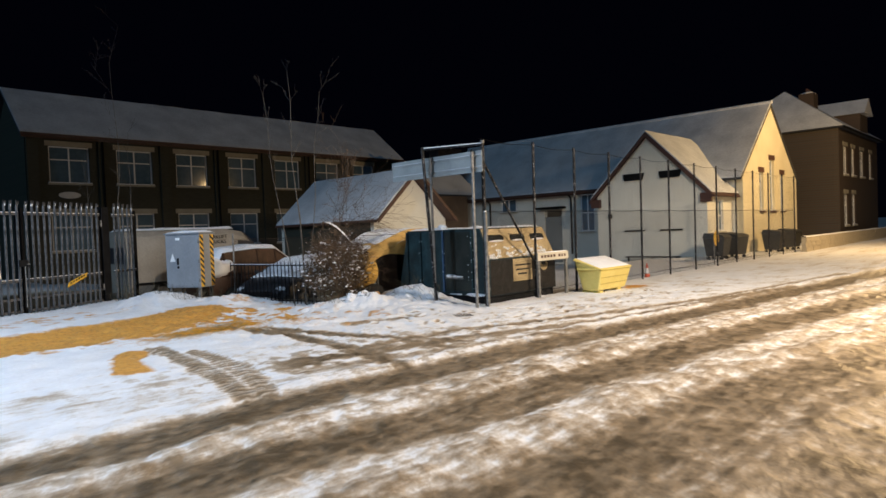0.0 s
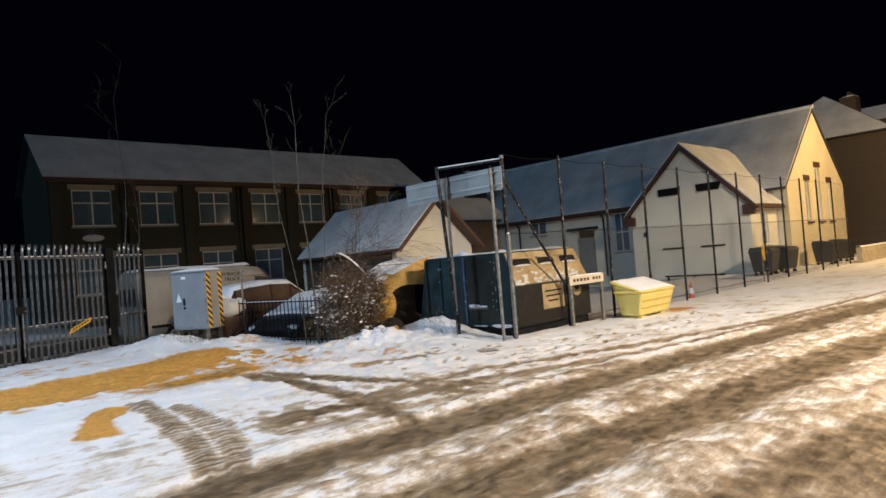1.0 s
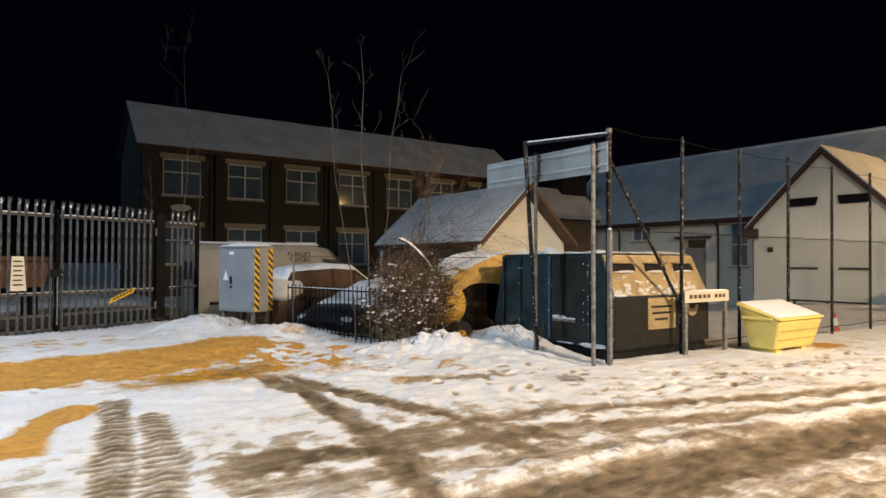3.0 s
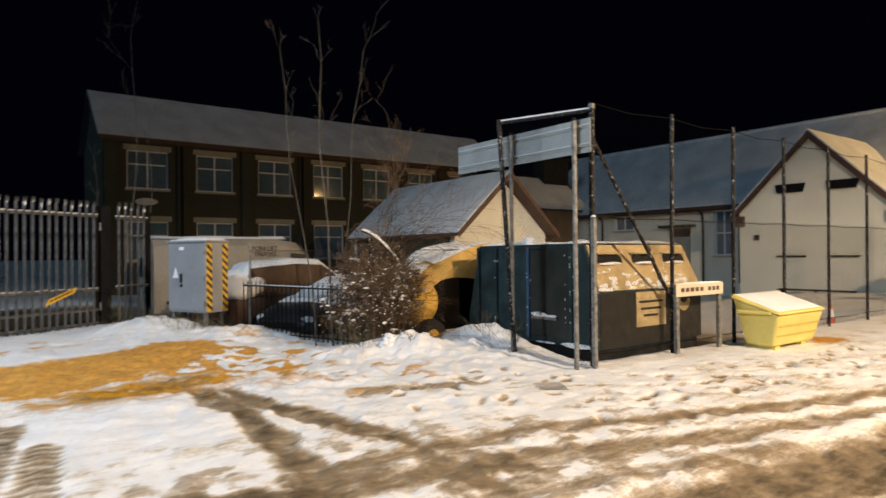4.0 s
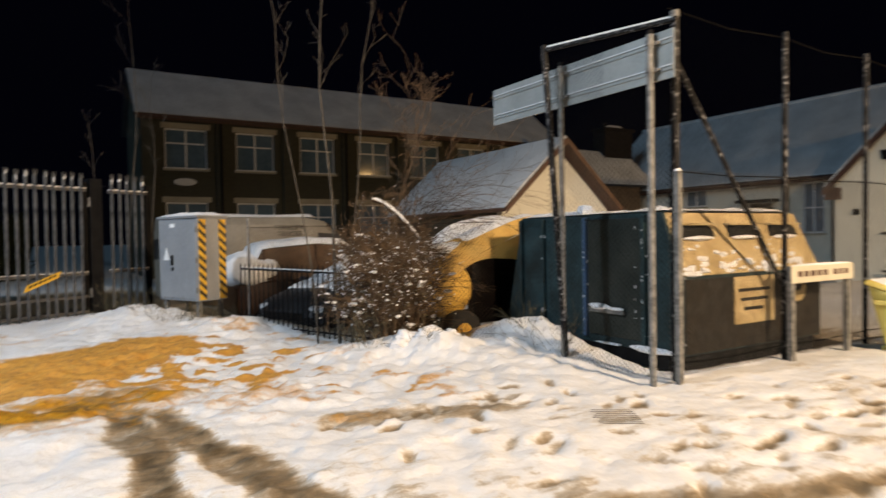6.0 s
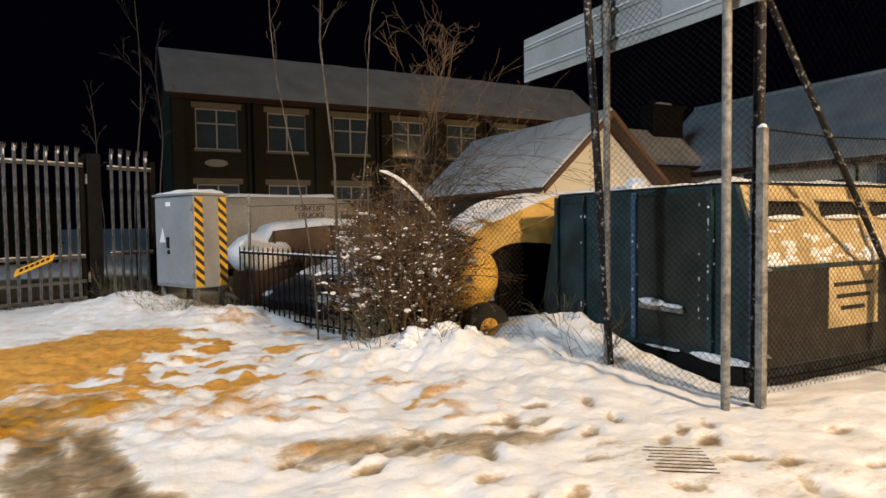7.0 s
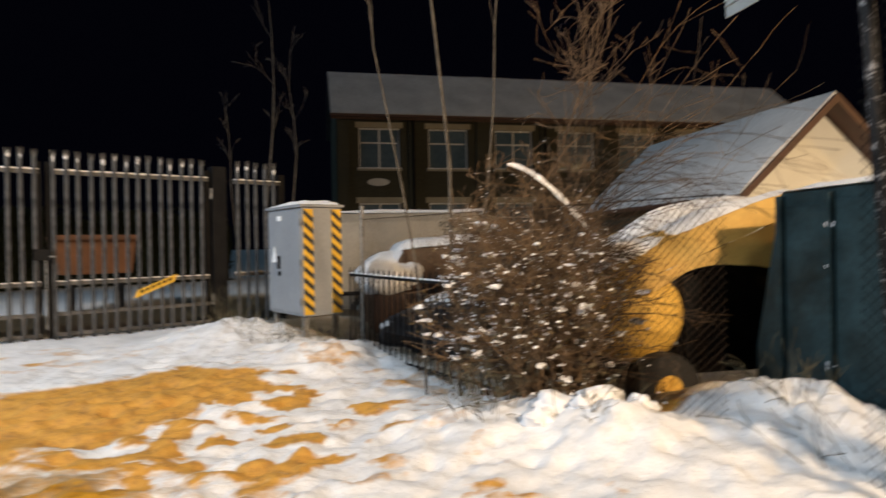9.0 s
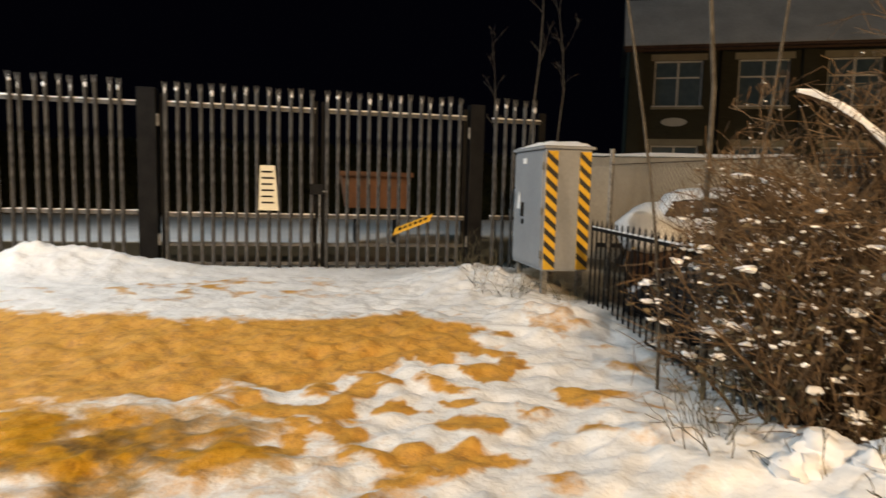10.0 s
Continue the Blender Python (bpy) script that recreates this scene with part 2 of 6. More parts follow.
def ground_shape(x, y):
    n1, n2, n3 = fbm(x * 0.6, y * 0.6, 3), fbm(x * 2.6, y * 2.6, 11), fbm(x * 7, y * 7, 29, 3)
    n4 = fbm(x * 10, y * 13, 61, 2)
    slush_and_shade = np.zeros(x.shape)
    warp = (n2 - 0.5) * 0.35 + (n3 - 0.5) * 0.15
    for k, (pts, wide, deep) in enumerate(RUTS):
        track = deep * (1 - step(wide * 0.45, wide * 1.35, near_line(x, y, pts) + warp * (1.0 if k < 3 else 0.85 if k > 4 else 0.4)))
        if k in (3, 4):
            track = track * (0.80 + 0.30 * np.sin(2 * math.pi * (y + 0.5 * near_line(x, y, pts)) / 0.125))
        if k > 2:
            track = track * (0.55 + 0.9 * n3)
        slush_and_shade = np.maximum(slush_and_shade, track * (0.8 + 0.4 * (n2 - 0.2)))
    worn = np.maximum(bump(x, y, 5.0, 6.75, 1.25, 0.75, -12), 0.8 * bump(x, y, 6.6, 6.4, 1.8, 0.5, -15))
    slush_and_shade = np.maximum(slush_and_shade, worn * step(0.34, 0.60, n2 * 0.5 + n3 * 0.5) * 0.95)
    slush_and_shade = np.maximum(slush_and_shade, bump(x, y, 5.8, 6.6, 2.8, 1.1, -10) ** 0.5 * step(0.50, 0.66, n3) * 0.6)
    road = (1 - step(-0.7, 0.7, y - (5.6 - 0.125 * (x - 4)) + (n2 - 0.5) * 1.2)) * step(-40, -10, x)
    slush_and_shade = np.maximum(slush_and_shade, road * (0.40 + 0.36 * (1 - step(0.5, 3.2, y + 0.12 * (x - 6))) + 0.42 * (n2 - 0.5) + 0.25 * (n3 - 0.5)))
    slush_and_shade = slush_and_shade + road * (n4 - 0.5) * 0.5
    dent = np.zeros(x.shape)
    for fx, fy, turn, deep in FEET:
        sel = (np.abs(x - fx) < 0.3) & (np.abs(y - fy) < 0.3)
        if sel.any():
            b = np.minimum(1.0, 1.6 * bump(x[sel], y[sel], fx, fy, 0.13, 0.05, turn) ** 1.5)
            dent[sel] = np.maximum(dent[sel], b * deep)
            if fy < 9.3:
                slush_and_shade[sel] = np.maximum(slush_and_shade[sel], 0.95 * deep * b)
    mottle = n2 * 0.6 + n3 * 0.4
    dingy = (1 - step(7.2, 9.6, y + (n1 - 0.5) * 2)) * step(-12, -4, x)
    slush_and_shade = np.maximum(slush_and_shade, dingy * (0.13 + 0.7 * (n2 - 0.5) + 0.3 * (n3 - 0.5)))
    trod = bump(x, y, 7.2, 10.0, 2.6, 2.6) + 0.7 * bump(x, y, 5.5, 12.5, 3.0, 2.0) + 0.5 * bump(x, y, 12, 6.8, 5, 1.2)
    z = -0.03 * slush_and_shade + (n1 - 0.5) * 0.06 + (n2 - 0.5) * (0.04 + 0.02 * trod) + (n3 - 0.5) * (0.03 + 0.055 * trod) + (n4 - 0.5) * 0.022 * trod
    z += (n4 - 0.5) * 0.035 * np.clip(road + slush_and_shade, 0, 1)
    z -= 0.028 * dent
    # ridges of snow thrown up beside the ruts
    for pts, wide, deep in RUTS[:3]:
        z += 0.035 * np.exp(-((near_line(x, y, pts) - wide * 1.35) / 0.16) ** 2) * (0.4 + n2)
    # bank along the fence, the rise round the cabinet, the lower yard behind
    bank = bump(x, y, 8.85, 11.0, 0.45, 0.55, 20) * 0.22 + bump(x, y, 8.4, 11.5, 0.8, 0.6) * 0.10 + bump(x, y, 9.35, 10.3, 0.5, 0.65) * 0.10
    bank += bump(x, y, 10.05, 10.75, 0.42, 0.85, 10) * 0.36 + bump(x, y, 9.6, 9.55, 0.45, 0.4) * 0.06
    bank += bump(x, y, 6.9, 15.2, 1.4, 1.3, 20) * 0.12 + bump(x, y, 6.1, 15.5, 0.7, 0.6) * 0.22 + bump(x, y, 7.45, 13.9, 0.75, 0.7) * 0.17
    bank += bump(x, y, 1.0, 14.6, 1.3, 0.5, 26) * 0.35
    z += bank * (0.75 + 0.5 * n2) + 0.10 * bank * (n3 - 0.5) * 3
    z += 0.12 * step(11.5, 13.5, y) * (1 - step(6.0, 8.0, x))
    z -= 0.25 * step(8.7, 9.3, y) * step(10.2, 10.8, x) * step(26, 14, x)
    z -= 0.35 * step(10, 22, y) * step(18, 26, x)
    z -= 0.30 * step(13.5, 17, y) * step(7.5, 9.0, x)
    # next two patches: shade behind the railings and under the cabinet, painted dark
    slush_and_shade = np.maximum(slush_and_shade, 0.95 * bump(x, y, 8.75, 14.1, 0.75, 1.5, 20))
    slush_and_shade = np.maximum(slush_and_shade, 0.8 * bump(x, y, 7.35, 15.35, 0.45, 0.45))
    slush_and_shade = np.maximum(slush_and_shade, 1.15 * bump(x, y, 5.15, 10.72, 1.0, 0.42, 12) * step(0.30, 0.58, mottle))
    slush_and_shade = np.maximum(slush_and_shade, 0.75 * bump(x, y, 14.3, 10.3, 1.7, 1.3))
    flat = bump(x, y, 8.72, 8.05, 0.4, 0.4)
    z = z * (1 - flat)
    slush_and_shade = np.maximum(slush_and_shade, 0.3 * flat)
    speck = 0.55 * fbm(x * 3.6 + y, y * 4.6 - 0.6 * x, 47) + 0.25 * n2 + 0.2 * n3
    # orange grit spread in a long fan by the gate
    mid = near_line(x, y, [(2.4, 11.9), (4.6, 12.0), (6.05, 13.05)])
    taper = 1.15 - 0.5 * step(4.2, 6.6, x)
    fan = 1 - step(0.45 * taper, 1.15 * taper, mid + (n2 - 0.5) * 0.75 + (n3 - 0.5) * 0.4)
    fan = np.maximum(fan, (0.35 + 0.85 * n3) * (1 - step(0.04, 0.30, near_line(x, y, [(2.9, 8.25), (3.15, 9.1), (3.45, 9.7)]) + warp * 0.9)))
    fan = np.maximum(fan, bump(x, y, 6.6, 11.9, 1.1, 1.5, -25) ** 0.5 * step(0.45, 0.60, speck) * 0.85)
    fan = np.maximum(fan, bump(x, y, 5.0, 10.7, 1.3, 0.5) * step(0.42, 0.60, speck) * 0.85)
    fan = np.maximum(fan, bump(x, y, 3.4, 14.2, 2.5, 0.9, 26) * step(0.46, 0.66, speck) * 0.6)
    fan = np.maximum(fan, bump(x, y, 7.6, 10.2, 1.3, 1.4) * step(0.50, 0.64, speck) * 0.62)
    # dark band laid on the ground behind the gate
    slush_and_shade = np.maximum(slush_and_shade, 1.1 * (1 - step(1.3, 2.0, near_line(x, y, [(-6.0, 13.85), (3.75, 18.7), (6.0, 19.8)]) + warp * 0.8)))
    # shade by the trailer, in the yard and under the cars, painted dark
    slush_and_shade = np.maximum(slush_and_shade, 1.2 * bump(x, y, 10.0, 12.2, 0.9, 0.75))
    slush_and_shade = np.maximum(slush_and_shade, 1.3 * np.maximum(bump(x, y, 6.2, 20.8, 2.6, 2.4), bump(x, y, 7.7, 17.0, 1.2, 1.6)))
    fan = np.maximum(fan, 0.42 * bump(x, y, 5.1, 10.7, 1.5, 0.7, 8) ** 0.5)
    fan = np.maximum(fan, 0.8 * bump(x, y, 14.95, 7.75, 0.55, 0.3))
    fan = np.maximum(fan, 0.75 * bump(x, y, 9.35, 11.3, 0.35, 0.25))
    return z, slush_and_shade, np.clip(fan, 0, 1)


def steps(fine0, fine1, d, far):
    inner = np.arange(fine0, fine1 + d / 2, d)
    out = [d * 1.12 ** k for k in range(1, 120)]
    off = np.cumsum(out)
    off = off[off < far]
    return np.concatenate([fine0 - off[::-1], inner, fine1 + off])


def ground_mat():
    m = mat("snowy_ground", (0.68, 0.69, 0.71), (0.82, 0.83, 0.85), 2.0, 0.55, 0, 0.55, 19)
    nt = m.node_tree
    p, co = nt.nodes["Principled BSDF"], nt.nodes["Texture Coordinate"]
    nt.nodes["Bump"].inputs["Distance"].default_value = 0.03
    nt.nodes["Bump"].inputs["Strength"].default_value = 0.75
    lump, lump_tex = nt.nodes.new("ShaderNodeBump"), nt.nodes.new("ShaderNodeTexNoise")
    lump_tex.inputs["Scale"].default_value, lump_tex.inputs["Detail"].default_value, lump_tex.inputs["Roughness"].default_value = 4.5, 8, 0.6
    lump.inputs["Strength"].default_value, lump.inputs["Distance"].default_value = 0.35, 0.07
    nt.links.new(co.outputs["Object"], lump_tex.inputs["Vector"]), nt.links.new(lump_tex.outputs[0], lump.inputs["Height"])
    nt.links.new(lump.outputs[0], nt.nodes["Bump"].inputs["Normal"])

    def grain(scale, stretch=1.0, rough=0.68):
        mp = nt.nodes.new("ShaderNodeMapping")
        mp.inputs["Scale"].default_value = (1, stretch, 1)
        mp.inputs["Rotation"].default_value = (0, 0, radians(6))
        tex = nt.nodes.new("ShaderNodeTexNoise")
        tex.inputs["Scale"].default_value, tex.inputs["Detail"].default_value, tex.inputs["Roughness"].default_value = scale, 10, rough
        nt.links.new(co.outputs["Object"], mp.inputs["Vector"]), nt.links.new(mp.outputs[0], tex.inputs["Vector"])
        return tex.outputs[0]

    def maths(op, a, b):
        n = nt.nodes.new("ShaderNodeMath")
        n.operation = op
        for k, v in enumerate((a, b)):
            if isinstance(v, (int, float)):
                n.inputs[k].default_value = v
            else:
                nt.links.new(v, n.inputs[k])
        return n.outputs[0]

    def ramp(fac, stops):
        r = nt.nodes.new("ShaderNodeValToRGB")
        while len(r.color_ramp.elements) < len(stops):
            r.color_ramp.elements.new(0.5)
        for e, (pos, col) in zip(r.color_ramp.elements, stops):
            e.position, e.color = pos, (*col, 1)
        nt.links.new(fac, r.inputs[0])
        return r.outputs[0]

    def blend(fac, a, b):
        x = nt.nodes.new("ShaderNodeMix")
        x.data_type = "RGBA"
        nt.links.new(fac, x.inputs[0]), nt.links.new(a, x.inputs[6]), nt.links.new(b, x.inputs[7])
        return x.outputs[2]

    def attribute(name):
        at = nt.nodes.new("ShaderNodeAttribute")
        at.attribute_name = name
        return at.outputs["Fac"]

    snow_tint = nt.nodes["Color Ramp"].outputs[0]
    streak = maths("ADD", maths("MULTIPLY", maths("SUBTRACT", grain(1.7, 6.5), 0.5), 0.85), maths("MULTIPLY", maths("SUBTRACT", grain(17.0, 1.6, 0.8), 0.5), 0.85))
    # the mask carries real slush plus the painted shade patches
    wet_and_shade = maths("ADD", attribute("slush_and_shade"), streak)
    slush_shade_tint = ramp(wet_and_shade, [(0.12, (0.72, 0.70, 0.66)), (0.34, (0.50, 0.44, 0.36)), (0.60, (0.25, 0.19, 0.12)), (0.95, (0.085, 0.064, 0.038))])
    cover = nt.nodes.new("ShaderNodeMapRange")
    cover.inputs[1].default_value, cover.inputs[2].default_value = 0.10, 0.36
    nt.links.new(wet_and_shade, cover.inputs[0])
    tone = blend(cover.outputs[0], snow_tint, slush_shade_tint)
    gr = maths("ADD", attribute("grit"), maths("MULTIPLY", maths("SUBTRACT", grain(6.0), 0.5), 0.9))
    grit_tint = ramp(grain(11.0, 1.0, 0.75), [(0.30, (0.22, 0.085, 0.006)), (0.5, (0.57, 0.27, 0.016)), (0.74, (0.68, 0.36, 0.035))])
    cover2 = nt.nodes.new("ShaderNodeMapRange")
    cover2.inputs[1].default_value, cover2.inputs[2].default_value, cover2.inputs[4].default_value = 0.24, 0.54, 0.95
    nt.links.new(gr, cover2.inputs[0])
    nt.links.new(blend(cover2.outputs[0], tone, grit_tint), p.inputs["Base Color"])
    gloss = nt.nodes.new("ShaderNodeMapRange")
    gloss.inputs[1].default_value, gloss.inputs[2].default_value, gloss.inputs[3].default_value, gloss.inputs[4].default_value = 0.2, 0.9, 0.65, 0.38
    nt.links.new(wet_and_shade, gloss.inputs[0]), nt.links.new(gloss.outputs[0], p.inputs["Roughness"])
    return m


xs, ys = steps(0.0, 15.0, 0.038, 600), steps(1.0, 15.6, 0.038, 600)
gx, gy = np.meshgrid(xs, ys)
gz, slush_and_shade, grit = ground_shape(gx, gy)
far_fade = np.exp(-(np.maximum(np.hypot(gx - 8, gy - 8) - 40, 0) / 30) ** 2)
gz = gz * far_fade - 0.3 * (1 - far_fade)
me = bpy.data.meshes.new("ground")
w, h = len(xs), len(ys)
idx = np.arange(w * h).reshape(h, w)
quads = np.stack([idx[:-1, :-1], idx[:-1, 1:], idx[1:, 1:], idx[1:, :-1]], -1).reshape(-1, 4)
me.from_pydata(np.stack([gx, gy, gz], -1).reshape(-1, 3).tolist(), [], quads.tolist())
for key, values in (("slush_and_shade", slush_and_shade), ("grit", grit)):
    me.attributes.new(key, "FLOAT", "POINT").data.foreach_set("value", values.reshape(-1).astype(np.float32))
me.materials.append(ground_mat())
me.shade_smooth()
ground = tagged(new("ground", me), "trampled snow over a road with brown wheel ruts and orange grit", "ground", kind="structure")


def height(x, y):
    z, _, _ = ground_shape(np.array([float(x)]), np.array([float(y)]))
    return float(z[0])


# ---- buildings ----
def window(parent, put, a0, a1, z0, z1, depth, transom=0.36, mullions=1, label="", lintel=True, sill=True, wood=None, stone=None):
    """A framed window in an opening, with panes, sill and lintel; depth runs into the wall."""
    wood, stone = wood or FRAME_WHITE, stone or STONE
    g, t = Geo(), 0.06
    for p, q, r, s in ((a0, a0 + t, z0, z1), (a1 - t, a1, z0, z1), (a0 + t, a1 - t, z0, z0 + t), (a0 + t, a1 - t, z1 - t, z1)):
        bar(g, put, p, q, depth - 0.04, depth + 0.03, r, s)
    cols = [a0 + t + (a1 - a0 - 2 * t) * k / (mullions + 1) for k in range(mullions + 2)]
    for c in cols[1:-1]:
        bar(g, put, c - 0.035, c + 0.035, depth - 0.035, depth + 0.025, z0 + t, z1 - t)
    zt = z1 - (z1 - z0) * transom
    rows = [z0 + t, z1 - t] if not transom else [z0 + t, zt, z1 - t]
    if transom:
        for c, e in zip(cols, cols[1:]):
            bar(g, put, c + 0.035, e - 0.035, depth - 0.03, depth + 0.02, zt - 0.03, zt + 0.03)
    w = part("window", g, wood, parent, label)
    for c, e in zip(cols, cols[1:]):
        for r, s in zip(rows, rows[1:]):
            part("pane", bar(Geo(), put, c + 0.02, e - 0.02, depth - 0.006, depth + 0.006, r + 0.01, s - 0.01), GLASS, w)
    if sill:
        part("sill", bar(Geo(), put, a0 - 0.08, a1 + 0.08, -0.10, depth - 0.045, z0 - 0.09, z0 - 0.002), stone, w)
        part("sill_snow", bar(Geo(), put, a0 - 0.06, a1 + 0.06, -0.09, depth - 0.05, z0 - 0.002, z0 + 0.05), SNOW, w, "thin snow on the sill", 0.015)
    if lintel:
        part("lintel", bar(Geo(), put, a0 - 0.15, a1 + 0.15, -0.02, 0.2, z1 + 0.002, z1 + 0.26), stone, w)
    return w


def gable_roof(parent, along, e0, e1, ridge, half, zr, ze, over, thick, snow_thick, under, end0=0.25, end1=0.25, name="roof"):
    """A ridged roof. along: 'x' or 'y', the ridge's way; e0, e1: its ends; ridge: its place across; half: to the walls; over: past them."""
    slope = (zr - ze) / half
    for side in (-1, 1):
        for nm, m, d0, d1, grow in ((name, under, 0.0, thick, 0.0), ("roof_snow", ROOF_SNOW, thick + 0.004, thick + snow_thick, -0.03)):
            g = Geo()
            nu, nv = (2, 1) if nm == name else (60, 12)
            lo, hi = [], []
            for k in range(nv + 1):
                rl, rh = [], []
                for i in range(nu + 1):
                    a = e0 - end0 - grow + (e1 + end1 + grow - (e0 - end0 - grow)) * i / nu
                    c = (half + over + grow) * k / nv
                    z = zr - slope * c
                    wob = 0
                    if nm != name:
                        wob = 0.035 * noise.noise(Vector((a * 0.8, c * 1.1, side * 5)))
                        if k == nv:
                            wob -= 0.02
                            c += 0.05 * noise.noise(Vector((a * 2.1, 3, side)))
                    for row, d in ((rl, d0), (rh, d1 + wob)):
                        q = ridge + side * c
                        row.append((a, q, z + d) if along == "x" else (q, a, z + d))
                lo.append(rl), hi.append(rh)
            g.sheet(lo).sheet(hi)
            n, w = (nv + 1) * (nu + 1), nu + 1
            rim = [(k * w, (k + 1) * w) for k in range(nv)] + [(k * w + nu, (k + 1) * w + nu) for k in range(nv)]
            rim += [(i, i + 1) for i in range(nu)] + [(nv * w + i, nv * w + i + 1) for i in range(nu)]
            g.f += [(p, q, q + n, p + n) for p, q in rim]
            part(nm, g, m, parent, "thin uneven snow" if nm != name else "", smooth=nm != name)


def gable_wall(geo, put, a0, a1, apex, z0, ze, zr, d0, d1, holes):
    """A wall with a pointed top."""
    wall_sheet(geo, put, a0, a1, z0, ze, d0, d1, holes)
    geo.hexa([put(a0, d0, ze), put(a1, d0, ze), put(apex, d0, zr)], [put(a0, d1, ze), put(a1, d1, ze), put(apex, d1, zr)])
    return geo


# two-storey brick works building
works = thing("works_building", pose(0, 0, 0), "two-storey dark brick works building with snowy roof and white windows", "building")
face = lambda a, d, z: (a, 35.7 + d, z)
WX = [9.30 + 3.155 * k for k in range(8)]
holes = [(a, a + 1.84, 4.72, 6.55) for a in WX[:7]] + [(a, a + 1.84, 1.3, 3.18) for a in WX[:7]]
part("wall", wall_sheet(Geo(), face, 8.3, 32.6, -0.5, 7.2, 0, 0.3, holes), BRICK, works)
part("wall", Geo().box(8.3, 32.6, 41.4, 41.7, -0.5, 7.2), BRICK, works)
for x in (8.3, 32.3):
    part("end_wall", gable_wall(Geo(), lambda a, d, z: (x + d, a, z), 36.003, 41.397, 38.7, -0.5, 7.2, 9.55, 0, 0.3, []), BRICK, works)
# unseen partition added behind the panes, its dark plaster standing for an unlit room
part("inside_partition", Geo().box(8.65, 32.25, 37.6, 37.7, -0.5, 7.1), mat("unlit_room_plaster", (0.10, 0.10, 0.10), (0.14, 0.14, 0.14)), works)
part("floor_slab", Geo().box(8.61, 32.29, 36.01, 37.59, 3.6, 3.8), STONE, works)
for a in WX[:7]:
    window(works, face, a, a + 1.84, 4.72, 6.55, 0.12)
    window(works, face, a, a + 1.84, 1.3, 3.18, 0.12)
for a in [8.35] + [w - 0.9 for w in WX[1:8]]:
    part("pilaster", Geo().box(a, a + 0.5, 35.58, 35.698, -0.5, 7.1), BRICK, works)
gable_roof(works, "x", 8.3, 32.6, 38.7, 3.0, 9.62, 7.25, 0.38, 0.09, 0.09, SLATE)
part("gutter", Geo().tube([(8.05, 35.25, 7.02), (32.85, 35.25, 7.02)], 0.07, 8), BROWN, works)
part("fascia", Geo().box(8.1, 32.8, 35.33, 35.36, 6.86, 7.08), BROWN, works)
for a in (11.75, 18.05, 24.4):
    part("downpipe", Geo().tube([(a, 35.52, 6.98), (a, 35.52, 0)], 0.045, 8), DARK, works)
g = Geo()
ring = [(10.15 + 0.5 * math.cos(k * math.pi / 12), 4.12 + 0.17 * math.sin(k * math.pi / 12)) for k in range(24)]
g.hexa([(x, 35.64, z) for x, z in ring], [(x, 35.69, z) for x, z in ring])
tagged(part("oval_sign", g, mat("pale_sign_enamel", (0.55, 0.56, 0.55), (0.66, 0.66, 0.64), 3, 0.4)), "small pale oval sign on the brick wall", "sign")

# white hall: long wing running back from the road, with its gable on the road and a boarded wing
hall = thing("white_hall", pose(0, 0, 0), "long white rendered hall with snowy roof and tall road gable", "building")
longw = lambda a, d, z: (31.6 + d, a, z)
LW = [(18.55, 19.45, 1.28, 3.38), (24.0, 25.2, 2.62, 3.42), (20.7, 21.9, -0.5, 2.62)]
part("wall", wall_sheet(Geo(), longw, 10.903, 31.2, -0.6, 3.75, 0, 0.3, LW), RENDER_WHITE, hall)
part("wall", Geo().box(40.1, 40.4, 10.903, 31.2, -0.6, 3.75), RENDER_WHITE, hall)
road_gable = lambda a, d, z: (a, 10.6 + d, z)
CW = [(34.0, 34.6, 2.0, 3.95), (35.65, 36.35, 2.0, 4.65), (37.4, 38.0, 2.0, 3.95)]
g = Geo()
wall_sheet(g, road_gable, 31.6, 40.4, -0.6, 3.75, 0, 0.3, [(h[0], h[1], h[2], min(h[3], 3.75)) for h in CW])
wall_sheet(g, road_gable, 33.2, 38.8, 3.75, 5.05, 0, 0.3, [(h[0], h[1], 3.75, h[3]) for h in CW])
for tri in (((31.6, 3.75), (33.2, 3.75), (33.2, 5.05)), ((38.8, 3.75), (40.4, 3.75), (38.8, 5.05)), ((33.2, 5.05), (38.8, 5.05), (36.0, 7.40))):
    g.hexa([road_gable(a, 0, z) for a, z in tri], [road_gable(a, 0.3, z) for a, z in tri])
part("road_gable", g, mat("cream_painted_render", (0.60, 0.54, 0.36), (0.70, 0.64, 0.45), 0.9, 0.85, 0, 0.2, 25), hall)
part("end_wall", gable_wall(Geo(), lambda a, d, z: (a, 31.2 + d, z), 31.6, 40.4, 36.0, -0.6, 3.75, 7.40, 0, 0.3, []), RENDER_WHITE, hall)
for h in CW:
    window(hall, road_gable, *h, 0.14, transom=0.3, mullions=0, lintel=True, stone=BROWN)
window(hall, longw, *LW[0], 0.1, transom=0.5, mullions=1, lintel=False)
window(hall, longw, *LW[1], 0.1, transom=0, mullions=1, lintel=False)
part("door", bar(Geo(), longw, 20.72, 21.88, 0.08, 0.14, -0.5, 2.2), mat("grey_door_paint", (0.16, 0.18, 0.18), (0.22, 0.24, 0.24)), hall)
part("door_canopy", bar(Geo(), longw, 20.4, 22.2, -0.5, -0.01, 2.65, 2.78), DARK, hall)
gable_roof(hall, "y", 10.6, 31.5, 36.0, 4.4, 7.48, 3.78, 0.35, 0.09, 0.08, SLATE, end0=0.06, end1=0.1)
